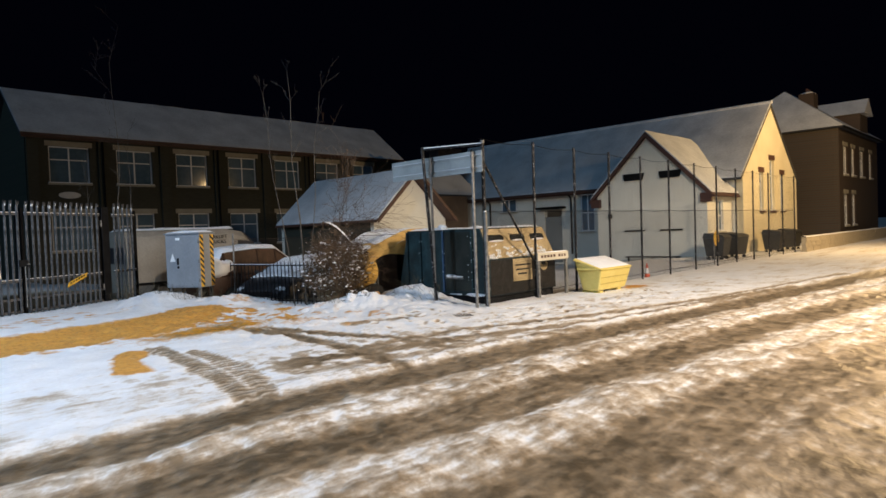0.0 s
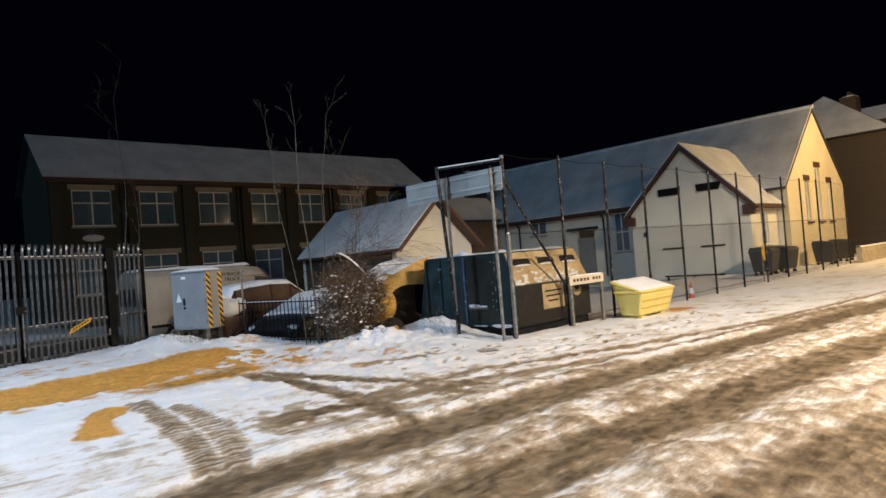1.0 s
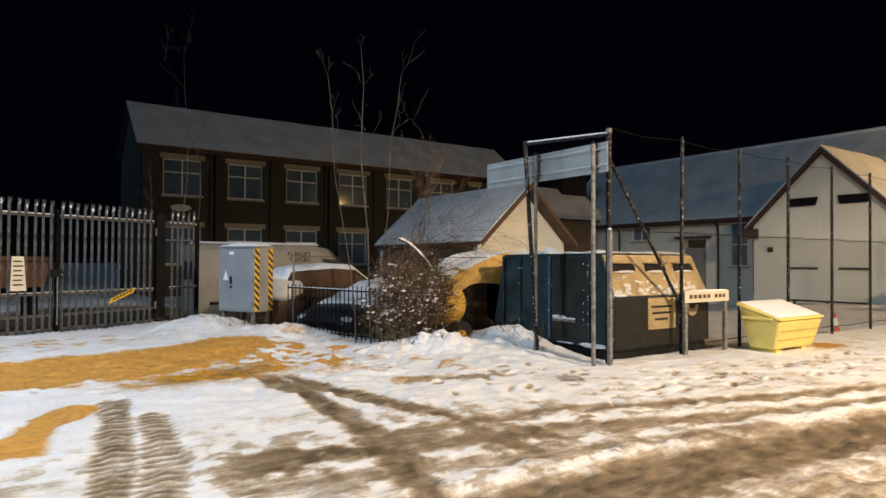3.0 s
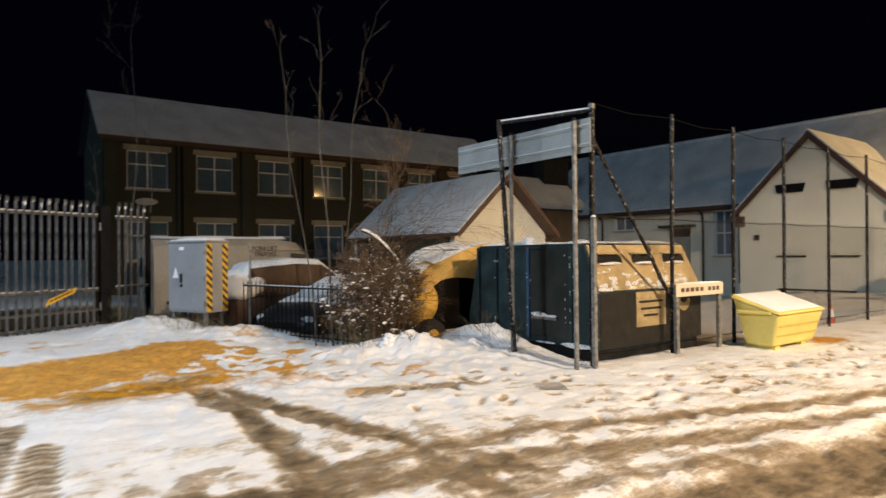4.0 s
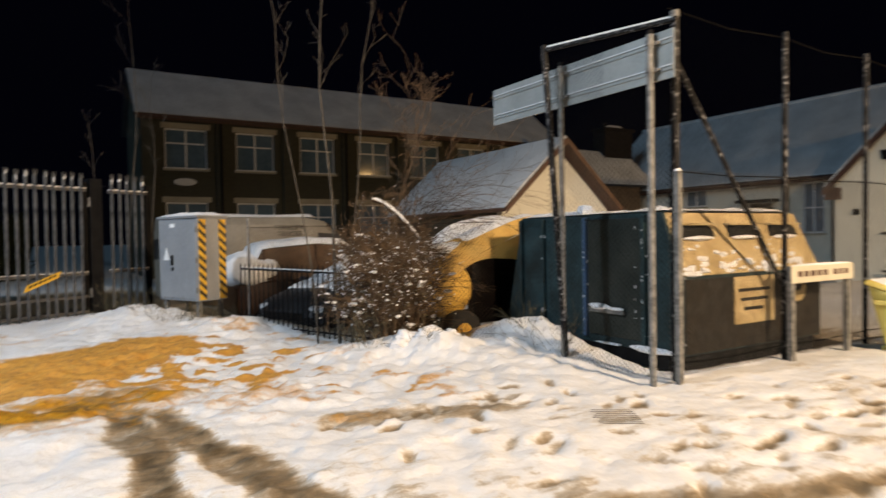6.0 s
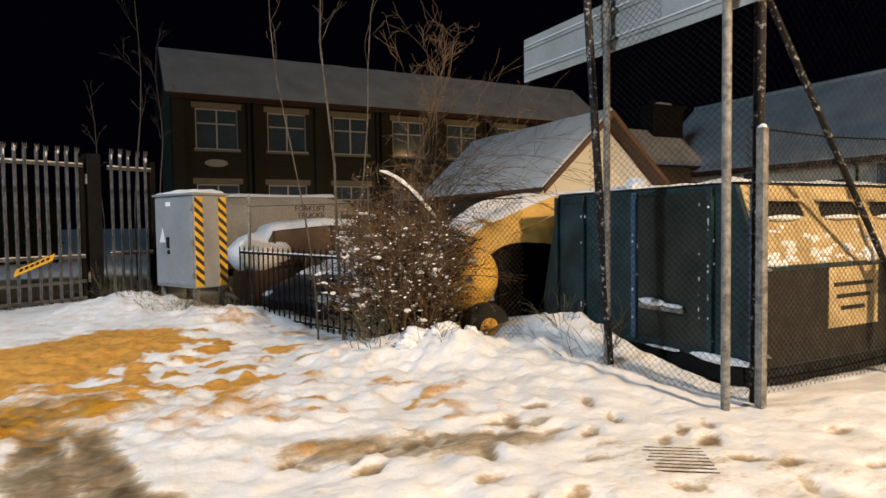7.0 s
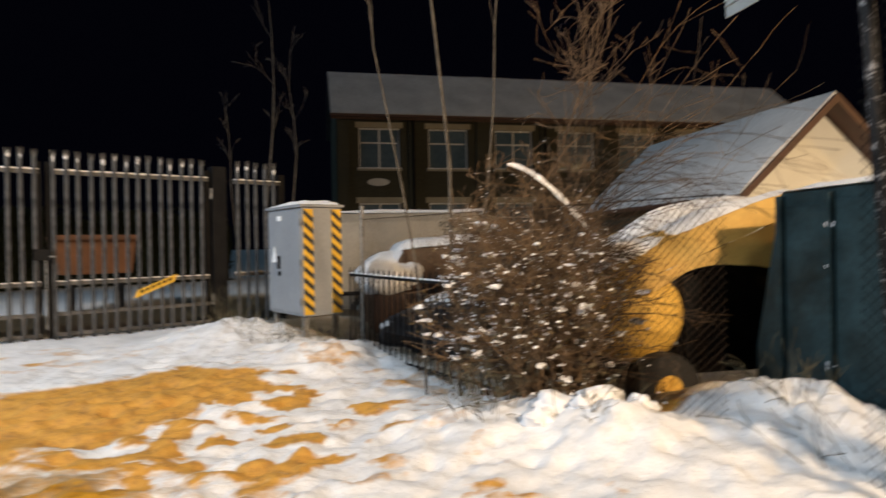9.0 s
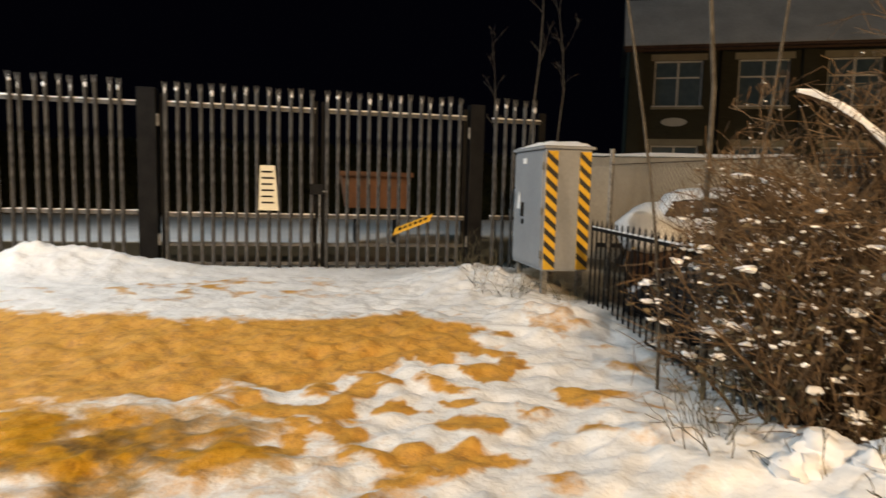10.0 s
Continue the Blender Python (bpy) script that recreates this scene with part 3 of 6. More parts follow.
# lower wing across the far end, with a broad dark chimney
part("back_wing_wall", Geo().box(26.8, 31.15, 27.6, 27.9, -0.6, 3.95).box(26.8, 27.1, 27.91, 31.5, -0.6, 3.95).box(27.11, 31.15, 31.2, 31.5, -0.6, 3.95), mat("brown_rendered_wall", (0.20, 0.13, 0.075), (0.28, 0.19, 0.11), 1.2, 0.85, 0, 0.2), hall)
gable_roof(hall, "x", 26.8, 32.2, 29.6, 2.0, 5.72, 4.0, 0.25, 0.08, 0.07, SLATE, end0=0.2, end1=0.0, name="back_wing_roof")
CHIMNEY_BLACK = mat("near_black_chimney_brick", (0.010, 0.009, 0.010), (0.026, 0.022, 0.022), 5, 0.9, 0, 0.3, spec=0.1)
stack = part("chimney", Geo().box(30.2, 32.3, 29.15, 30.05, 4.6, 6.95).box(30.1, 32.4, 29.05, 30.15, 6.951, 7.12), CHIMNEY_BLACK, hall, "broad near-black chimney", 0.02)
for k, px in enumerate((30.6, 31.25, 31.9)):
    part("chimney_pot", Geo().tube([(px, 29.6, 7.1), (px, 29.6, 7.42 - 0.08 * k)], [0.16, 0.13], 10), CHIMNEY_BLACK, stack)
part("chimney_snow", Geo().blob((31.0, 29.3, 7.15), 0.62, 0.24, 0.11, 3, 0.5, 14, 8), ROOF_SNOW, stack, smooth=True)
part("gutter", Geo().tube([(31.12, 16.9, 3.50), (31.12, 31.4, 3.50)], 0.06, 8), BROWN, hall)
part("fascia", Geo().box(31.2, 31.23, 16.9, 31.4, 3.36, 3.58), BROWN, hall)
part("ridge_tiles", Geo().tube([(36, 10.5, 7.66), (36, 31.6, 7.66)], 0.09, 6), ROOF_SNOW, hall)
for y in (18.2, 20.0, 26.0):
    part("downpipe", Geo().tube([(31.2, y, 3.45), (31.5, y, 3.2), (31.5, y, 0)], 0.05, 8), DARK, hall)

wing = thing("boarded_wing", pose(0, 0, 0), "white boarded gabled wing with two hooded vents", "building")
AX = 28.5
front = lambda a, d, z: (AX + d, a, z)
part("front_wall", gable_wall(Geo(), front, 11.1, 16.56, 13.83, -0.5, 3.0, 5.72, 0.03, 0.2, []), BOARD_WHITE, wing)
for k in range(26):
    y = 11.1 + 0.21 * k
    top = 3.0 + 2.72 * (1 - abs(y + 0.1 - 13.83) / 2.73) - 0.1
    g = bar(Geo(), front, y + 0.0015, y + 0.2085, 0.0, 0.028, -0.45, max(top, 3.0) - 0.02)
    part("board", g, BOARD_WHITE, wing)
side = lambda a, d, z: (a, 11.1 + d, z)
part("side_wall", wall_sheet(Geo(), side, 28.703, 31.597, -0.5, 3.0, 0, 0.2, [(29.6, 30.4, 1.1, 2.55)]), BOARD_WHITE, wing)
window(wing, side, 29.6, 30.4, 1.1, 2.55, 0.1, transom=0.5, mullions=1, lintel=False)
part("side_wall", Geo().box(28.703, 31.597, 16.36, 16.56, -0.5, 3.0), BOARD_WHITE, wing)
gable_roof(wing, "x", AX, 33.6, 13.83, 2.73, 5.80, 3.06, 0.32, 0.09, 0.08, BROWN, end0=0.22, end1=0.0)
for s in (-1, 1):
    p = [(AX - 0.2, 13.83, 5.78), (AX - 0.2, 13.83 + s * 3.05, 2.72)]
    g = Geo().hexa([(AX - 0.26, p[0][1], p[0][2] + 0.06), (AX - 0.26, p[1][1], p[1][2] + 0.06), (AX - 0.26, p[1][1], p[1][2] - 0.12), (AX - 0.26, p[0][1], p[0][2] - 0.14)],
                   [(AX - 0.225, p[0][1], p[0][2] + 0.06), (AX - 0.225, p[1][1], p[1][2] + 0.06), (AX - 0.225, p[1][1], p[1][2] - 0.12), (AX - 0.225, p[0][1], p[0][2] - 0.14)])
    part("bargeboard", g, BROWN, wing)
    part("eaves_box", Geo().box(AX - 0.2, AX - 0.01, *sorted((13.83 + s * 2.5, 13.83 + s * 2.98)), 2.45, 2.86), BROWN, wing)
part("gutter", Geo().tube([(AX - 0.2, 10.75, 2.72), (31.5, 10.75, 2.72)], 0.06, 8), BROWN, wing)
for y in (12.75, 14.55):
    g = Geo().hexa([(AX - 0.16, y - 0.45, 3.68), (AX - 0.003, y - 0.45, 3.68), (AX - 0.003, y + 0.45, 3.68), (AX - 0.16, y + 0.45, 3.68)],
                   [(AX - 0.06, y - 0.55, 4.0), (AX - 0.003, y - 0.55, 4.0), (AX - 0.003, y + 0.55, 4.0), (AX - 0.06, y + 0.55, 4.0)])
    part("hooded_vent", g, DARK, wing)
    part("ledge", Geo().box(AX - 0.10, AX - 0.003, y - 0.52, y + 0.52, 1.22, 1.29), DARK, wing)
part("low_rail", Geo().box(AX - 0.42, AX - 0.37, 12.2, 14.9, -0.02, 0.05).box(AX - 0.42, AX - 0.37, 12.3, 12.38, -0.6, -0.02).box(AX - 0.42, AX - 0.37, 13.5, 13.58, -0.6, -0.02).box(AX - 0.42, AX - 0.37, 14.7, 14.78, -0.6, -0.02), DARK, wing)
part("wall_box", Geo().box(AX - 0.10, AX - 0.003, 15.75, 15.93, 1.9, 2.1), DARK, wing)

# small white building behind the vehicles
shed = thing("small_white_building", pose(0, 0, 0), "small white rendered building with steep snowy roof", "building")
gend = lambda a, d, z: (a, 18.0 + d, z)
part("gable_wall", gable_wall(Geo(), gend, 15.05, 18.85, 16.85, -0.5, 2.15, 3.88, 0, 0.2, []), RENDER_WHITE, shed)
part("wall", wall_sheet(Geo(), lambda a, d, z: (15.05 + d, a, z), 18.203, 24.0, -0.5, 2.15, 0, 0.2, [(19.4, 20.2, 0.6, 1.6)]), BRICK, shed)
window(shed, lambda a, d, z: (15.05 + d, a, z), 19.4, 20.2, 0.6, 1.6, 0.1, lintel=False)
part("wall", Geo().box(18.65, 18.85, 18.203, 24.0, -0.5, 2.15), RENDER_WHITE, shed)
part("end_wall", gable_wall(Geo(), lambda a, d, z: (a, 24.003 + d, z), 15.05, 18.85, 16.85, -0.5, 2.15, 3.88, 0, 0.2, []), RENDER_WHITE, shed)
gable_roof(shed, "y", 18.0, 24.0, 16.87, 1.9, 3.92, 2.18, 0.2, 0.07, 0.07, BROWN, end0=0.5)
for s in (-1, 1):
    q = 16.87 + s * 2.08
    g = Geo().hexa([(16.87, 17.44, 4.0), (q, 17.44, 2.10), (q, 17.44, 1.95), (16.87, 17.44, 3.84)], [(16.87, 17.475, 4.0), (q, 17.475, 2.10), (q, 17.475, 1.95), (16.87, 17.475, 3.84)])
    part("bargeboard", g, BROWN, shed)
part("notice", Geo().box(15.4, 15.95, 17.97, 17.998, 1.5, 1.72), DARK, shed)


# ---- fences ----
def mesh_panel(geo, p0, p1, z0, z1, cell=0.095, r=0.0013):
    """Chain-link wires: two sets of slanting lines between two points on the plan."""
    a, b = Vector((*p0, 0)), Vector((*p1, 0))
    long, way = (b - a).length, (b - a).normalized()
    tall = z1 - z0
    lean = 1.0
    for sign in (1, -1):
        k = -tall / lean
        while k < long:
            s0, s1 = (k, k + tall / lean)
            t0, t1 = max(0.0, -s0 / (s1 - s0)), min(1.0, (long - s0) / (s1 - s0))
            if t1 - t0 > 0.02:
                pts = []
                for t in (t0, t1):
                    s = s0 + (s1 - s0) * t
                    z = z0 + tall * (t if sign > 0 else 1 - t)
                    pts.append(a + way * s + Vector((0, 0, z)))
                geo.tube(pts, r, 3)
            k += cell
    return geo


FY = 8.56
tall_fence = thing("chain_link_fence", pose(10.0, FY, 0), "tall chain-link fence on slim black posts beside the road", "fence")
L = lambda x, y, z: (x - 10.0, y - FY, z)
POSTS = [11.8, 13.5, 15.2, 17.0, 18.85, 20.8, 22.7, 24.6, 26.5, 28.4, 30.3, 32.1]
for x in POSTS:
    part("post", Geo().tube([L(x, FY, -0.3), L(x + 0.06, FY, 3.5)], 0.03, 8), FLECKED, tall_fence, smooth=True)
part("corner_post", Geo().tube([L(10.03, 8.54, -0.1), L(10.01, 8.50, 3.36)], 0.038, 10), FLECKED, tall_fence, smooth=True)
part("post_cap", Geo().tube([L(10.01, 8.50, 3.34), L(10.01, 8.50, 3.40)], [0.046, 0.04], 10), GALV, tall_fence)
part("leaning_post", Geo().tube([L(9.74, 9.70, -0.05), L(9.60, 9.84, 3.38)], 0.034, 8), FLECKED, tall_fence, "black post leaning outward", smooth=True)
part("top_bar", Geo().tube([L(9.99, 8.46, 3.31), L(9.60, 9.84, 3.33)], 0.024, 8), FLECKED, tall_fence, smooth=True)
part("bar_snow", Geo().tube([L(9.985, 8.5, 3.34), L(9.62, 9.8, 3.36)], 0.014, 6), SNOW, tall_fence)
part("brace", Geo().tube([L(10.03, FY, 3.05), L(11.82, FY, 0.75)], 0.026, 8), FLECKED, tall_fence, smooth=True)
for z in (3.44, 1.95, 0.15):
    pts = [L(10.0, FY, z)]
    for x0, x1 in zip([10.0] + POSTS, POSTS):
        pts += [L((x0 + x1) / 2, FY, z - (0.05 if z > 3 else 0.02)), L(x1, FY, z)]
    g = Geo().tube(pts, 0.006, 4)
    part("line_wire", g, WIRE, tall_fence)
g = mesh_panel(Geo(), (0, 0.035), (9.0, 0.035), 0.02, 1.97, 0.055, 0.0021)
part("wire_mesh", g, MESH_WIRE, tall_fence, "galvanised chain-link")
g = mesh_panel(Geo(), (9.0, 0.035), (22.1, 0.035), 0.02, 1.97, 0.075, 0.0016)
part("wire_mesh", g, MESH_WIRE, tall_fence, "galvanised chain-link")
g = mesh_panel(Geo(), (0, 0.03), (22.1, 0.03), 1.93, 3.42, 0.09, 0.0005)
part("upper_mesh", g, WIRE, tall_fence)
g = mesh_panel(Geo(), (-0.02, -0.05), (-0.38, 1.27), 0.02, 3.30, 0.055, 0.0014)
part("wire_mesh", g, WIRE, tall_fence)

stub = thing("fence_stub_post", pose(9.94, 8.43, 0), "square grey galvanised steel post at the fence corner", "post")
STUB = [(-0.027, -0.027), (0.027, -0.027), (0.027, 0.027), (0.021, 0.027), (0.021, -0.021), (-0.021, -0.021), (-0.021, 0.027), (-0.027, 0.027)]
g = Geo()
g.hexa([(x, y, -0.15) for x, y in STUB], [(x, y, 1.93) for x, y in STUB])
part("angle", g, GALV, stub)
part("snow_cap", Geo().blob((0, 0, 1.935), 0.03, 0.03, 0.022, 3), SNOW, stub, smooth=True)
for z in (0.35, 0.95, 1.55):
    part("bracket", Geo().box(-0.036, 0.036, -0.034, -0.028, z, z + 0.025).tube([(0.02, -0.034, z + 0.012), (0.02, -0.06, z + 0.012)], 0.009, 6), GALV, stub)

low_mesh = thing("low_chain_link_fence", pose(7.55, 14.5, 0), "low rusty chain-link fence behind the railings", "fence")
A, B = Vector((7.55, 14.5)), Vector((9.72, 10.0))
for k in (0.0,):
    p = A.lerp(B, k) - A
    part("post", Geo().tube([(p.x + 0.1, p.y + 0.05, -0.2), (p.x + 0.1, p.y + 0.05, 1.72 - 0.15 * k)], 0.022, 8), GALV, low_mesh, smooth=True)
E = A.lerp(B, 0.86) - A
g = mesh_panel(Geo(), (0.1, 0.05), (E.x + 0.1, E.y + 0.05), 0.02, 1.56, 0.055, 0.0018)
g.tube([(0.1, 0.05, 1.57), (E.x + 0.1, E.y + 0.05, 1.54)], 0.005, 4)
part("wire_mesh", g, mat("rusty_wire", (0.022, 0.016, 0.012), (0.06, 0.04, 0.026), 8, 0.7, 0.2, 0, spec=0.1), low_mesh)

railing = thing("iron_railing", pose(7.5, 14.45, 0), "black iron railing of upright bars sunk in snow", "railing")
way = (B - A).normalized()
bar_mesh = mesh_of("bar", Geo().tube([(0, 0, -0.35), (0, 0, 0.94), (0, 0, 0.99)], [0.0115, 0.0115, 0.002], 6), DARK)
n_bars = 30
for k in range(n_bars):
    ob = part("bar", bar_mesh, DARK, railing)
    ob.location = (way.x * 0.1 * k, way.y * 0.1 * k, 0.05 - 0.0012 * k)
e = way * 0.1 * n_bars
part("top_rail", Geo().tube([(0, 0, 0.95), (e.x, e.y, 0.89)], 0.016, 6), DARK, railing)
part("bottom_rail", Geo().tube([(0, 0, 0.12), (e.x, e.y, 0.06)], 0.014, 6), DARK, railing)
part("rail_snow", Geo().tube([(0, 0, 0.972), (e.x * 0.5, e.y * 0.5, 0.942), (e.x, e.y, 0.912)], [0.006, 0.009, 0.004], 6), SNOW, railing)

# palisade fence with double gate
PAL = pose(4.64, 16.92, 0, 0, 0, 26.5)
PALE = mat("weathered_galvanised_pale", (0.022, 0.022, 0.023), (0.145, 0.145, 0.145), 9, 0.6, 0.2, 0.15, 60, spec=0.3)


def pale_mesh(z0, z1):
    g = Geo()
    w, d = 0.026, 0.03
    prof = [(-w, 0), (-w * 0.55, -d), (0, -d * 0.75), (w * 0.35, -d), (w, 0)]
    t = 0.004
    ring = [(x, y) for x, y in prof] + [(x, y + t) for x, y in reversed(prof)]
    g.hexa([(x, y, z0) for x, y in ring], [(x, y, z1 - 0.09) for x, y in ring])
    for s in (-1, 0, 1):
        c = s * w * 0.66
        g.hexa([(c - 0.011, -d, z1 - 0.09), (c + 0.011, -d, z1 - 0.09), (c + 0.011, -d + 0.008, z1 - 0.09), (c - 0.011, -d + 0.008, z1 - 0.09)],
               [(c + s * 0.014 - 0.002, -d - 0.004 * abs(s), z1), (c + s * 0.014 + 0.002, -d - 0.004 * abs(s), z1), (c + s * 0.014 + 0.002, -d + 0.003, z1), (c + s * 0.014 - 0.002, -d + 0.003, z1)])
    return mesh_of("pale", g, PALE)


pale_cap = mesh_of("pale_snow", Geo().blob((0, -0.016, 0), 0.026, 0.018, 0.05, 4, 0.6, 8, 6), SNOW, True)


fence_pale, gate_pale = pale_mesh(0.05, 2.62), pale_mesh(0.10, 2.60)
palisade = thing("palisade_fence", PAL, "grey steel palisade fence with pointed pales and snow on its rails", "fence")
gate_a = thing("palisade_gate", PAL, "steel palisade gate leaf with cream notice plate", "gate", "gate leaves")
gate_b = thing("palisade_gate", PAL, "steel palisade gate leaf with slanting yellow plate", "gate", "gate leaves")


def pales(owner, mesh, s0, s1, step=0.147):
    s, k = s0, 0
    while s < s1:
        ob = part("pale", mesh, PALE, owner)
        ob.location = (s + 0.006 * math.sin(k * 2.3), 0, 0.012 * math.sin(k * 1.7))
        ob.rotation_euler = (0, 0.006 * math.sin(k * 3.1), 0)
        if k % 5 != 3:
            cap = part("pale_snow", pale_cap, SNOW, ob)
            cap.location = (0.006 * math.sin(k * 5.3), 0, 2.50 + 0.03 * math.sin(k * 2.9))
            cap.scale = (0.7 + 0.3 * math.sin(k * 1.9), 1, 0.7 + 0.5 * math.cos(k * 4.1) ** 2)
        s, k = s + step, k + 1


def rail(owner, s0, s1, z, snow=True):
    part("rail", Geo().box(s0, s1, 0.004, 0.05, z - 0.025, z + 0.025), PALE, owner)
    if snow:
        g = Geo()
        n = max(3, int((s1 - s0) / 0.12))
        pts = [(s0 + (s1 - s0) * i / n, 0.02, z + 0.03 + 0.006 * noise.noise(Vector((i * 0.9, z, s0)))) for i in range(n + 1)]
        g.tube(pts, [(0.013 if z > 2 else 0.006) + 0.014 * abs(noise.noise(Vector((i * 0.7, z * 3, 1)))) for i in range(n + 1)], 6)
        part("rail_snow", g, SNOW, owner)


pales(palisade, fence_pale, -9.5, -3.5), pales(palisade, fence_pale, 1.5, 2.2)
for s0, s1 in ((-9.6, -3.45), (1.45, 2.2)):
    rail(palisade, s0, s1, 2.30), rail(palisade, s0, s1, 0.86)
for s in (-9.0, -6.2, 2.25):
    part("post", Geo().box(s - 0.05, s + 0.05, 0.055, 0.15, -0.2, 2.45), DARK, palisade)
for s, w in ((-3.32, 0.12), (1.22, 0.11)):
    part("gate_post", Geo().box(s - w, s + w, 0.0, 0.2, -0.2, 2.52), DARK, palisade, "thick black gate post", 0.008)
for leaf, s0, s1 in ((gate_a, -3.1, -1.12), (gate_b, -0.98, 1.05)):
    pales(leaf, gate_pale, s0 + 0.02, s1)
    rail(leaf, s0, s1, 2.31), rail(leaf, s0, s1, 0.84), rail(leaf, s0, s1, 0.44, False), rail(leaf, s0, s1, 0.17, False)
    for s in (s0 - 0.03, s1 + 0.0):
        part("stile", Geo().box(s - 0.03, s + 0.03, 0.052, 0.11, 0.1, 2.45), DARK, leaf)
    for z in (0.5, 2.1):
        sx = s0 - 0.09 if leaf is gate_a else s1 + 0.06
        part("hinge", Geo().tube([(sx, 0.03, z - 0.08), (sx, 0.03, z + 0.08)], 0.025, 8), GALV, leaf)
part("bolt", Geo().tube([(-1.06, -0.035, 1.2), (-1.06, -0.035, 0.25)], 0.012, 6).tube([(-1.06, -0.035, 1.2), (-0.95, -0.05, 1.2)], 0.012, 6), GALV, gate_a)
part("lock_box", Geo().box(-1.2, -1.0, -0.05, -0.02, 1.15, 1.3), DARK, gate_a, bevel=0.006)
CREAM = mat("cream_sign_plate", (0.62, 0.57, 0.42), (0.72, 0.67, 0.52), 3, 0.5)
plate = part("notice_plate", Geo().hexa([(-1.89, -0.034, 0.92), (-1.62, -0.034, 0.92), (-1.62, -0.024, 0.92), (-1.89, -0.024, 0.92)],
                                        [(-1.87, -0.034, 1.54), (-1.67, -0.034, 1.54), (-1.67, -0.024, 1.54), (-1.87, -0.024, 1.54)]), CREAM, gate_a, "cream notice plate with dark lines of print")
for k in range(6):
    part("print_bar", Geo().box(-1.85, -1.70 + 0.02 * (k % 2), -0.038, -0.0345, 1.44 - 0.085 * k, 1.465 - 0.085 * k), DARK, plate)
YELLOW = mat("yellow_sign_plate", (0.62, 0.36, 0.02), (0.74, 0.46, 0.04), 4, 0.5)
yp = part("yellow_plate", Geo().hexa([(-0.02, -0.034, 0.58), (0.03, -0.034, 0.70), (0.03, -0.024, 0.70), (-0.02, -0.024, 0.58)],
                                     [(0.53, -0.034, 0.80), (0.57, -0.034, 0.91), (0.57, -0.024, 0.91), (0.53, -0.024, 0.80)]), YELLOW, gate_b, "slipped yellow plate with dark print")
for k in range(6):
    c = 0.06 + 0.075 * k
    part("print_bar", Geo().hexa([(c, -0.038, 0.645 + 0.4 * (c - 0.04)), (c + 0.01, -0.038, 0.685 + 0.4 * (c - 0.04)), (c + 0.01, -0.0345, 0.685 + 0.4 * (c - 0.04)), (c, -0.0345, 0.645 + 0.4 * (c - 0.04))],
                                 [(c + 0.05, -0.038, 0.665 + 0.4 * (c - 0.04)), (c + 0.06, -0.038, 0.705 + 0.4 * (c - 0.04)), (c + 0.06, -0.0345, 0.705 + 0.4 * (c - 0.04)), (c + 0.05, -0.0345, 0.665 + 0.4 * (c - 0.04))]), DARK, yp)

# ---- sign board seen from behind ----
board = thing("road_sign_board", pose(9.72, 9.1, 0), "back of a long grey aluminium sign board on two posts", "sign")
ALU = mat("grey_aluminium", (0.30, 0.33, 0.33), (0.42, 0.45, 0.45), 2.0, 0.42, 0.3, 0.05, 30)
part("panel", Geo().box(0.075, 0.085, -0.76, 1.93, 2.74, 3.17), ALU, board)
for z in (2.83, 3.07):
    part("channel", Geo().box(0.060, 0.074, -0.75, 1.92, z - 0.020, z - 0.014).box(0.060, 0.074, -0.75, 1.92, z + 0.014, z + 0.020).box(0.070, 0.074, -0.75, 1.92, z - 0.013, z + 0.013), ALU, board)
    part("channel_snow", Geo().box(0.061, 0.073, -0.74, 1.91, z + 0.021, z + 0.028), SNOW, board)
for y in (0.62, -0.56):
    post = part("sign_post", Geo().tube([(0, y, -0.2), (0, y, 3.15)], 0.031 if y < 0 else 0.029, 12), GALV, board, smooth=True)
    for z in (2.83, 3.07):
        part("clip", Geo().tube([(0, y, z - 0.02), (0, y, z + 0.02)], 0.039, 12).box(0.02, 0.06, y - 0.07, y + 0.07, z - 0.012, z + 0.012), GALV, post)
    part("post_cap", Geo().tube([(0, y, 3.15), (0, y, 3.19)], [0.034, 0.024], 12), DARK, post)

# ---- recycling bank ----
bank = thing("recycling_bank", pose(10.4, 8.75, 0), "weathered dark blue-green steel recycling bank with snow on top", "recycling bank")
BLUE = mat("worn_blue_green_paint", (0.008, 0.018, 0.020), (0.024, 0.052, 0.060), 3.5, 0.62, 0.0, 0.22, 30, 0.15, spec=0.25)
BLUE_EDGE = mat("bright_blue_paint", (0.03, 0.07, 0.14), (0.05, 0.10, 0.19), 4, 0.45)
SIDE_DARK = mat("dark_grey_panel_paint", (0.012, 0.011, 0.009), (0.030, 0.024, 0.018), 5, 0.75, 0, 0.25, spec=0.2)
BUFF = mat("buff_panel_paint", (0.36, 0.26, 0.11), (0.64, 0.50, 0.27), 3.2, 0.6, 0, 0.25, 14)
PROFILE = [(0.0, 0.14), (0.0, 0.92), (0.25, 1.60), (2.52, 1.60), (2.80, 0.45), (2.80, 0.14)]
TOPX = 2.2
ends = lambda z: 2.48 if z < 1 else 2.28
part("body", Geo().hexa([(0.0, y, z) for y, z in PROFILE], [(ends(z), y, z) for y, z in PROFILE]), BLUE, bank, bevel=0.012)
fr = lambda a, d, z: (-d, a, z)
for y0, y1, z0, z1 in ((1.36, 2.02, 0.26, 1.52), (2.10, 2.46, 0.26, 1.50)):
    part("panel", bar(Geo(), fr, y0, y1, 0.004, 0.018, z0, z1), BLUE, bank, bevel=0.006)
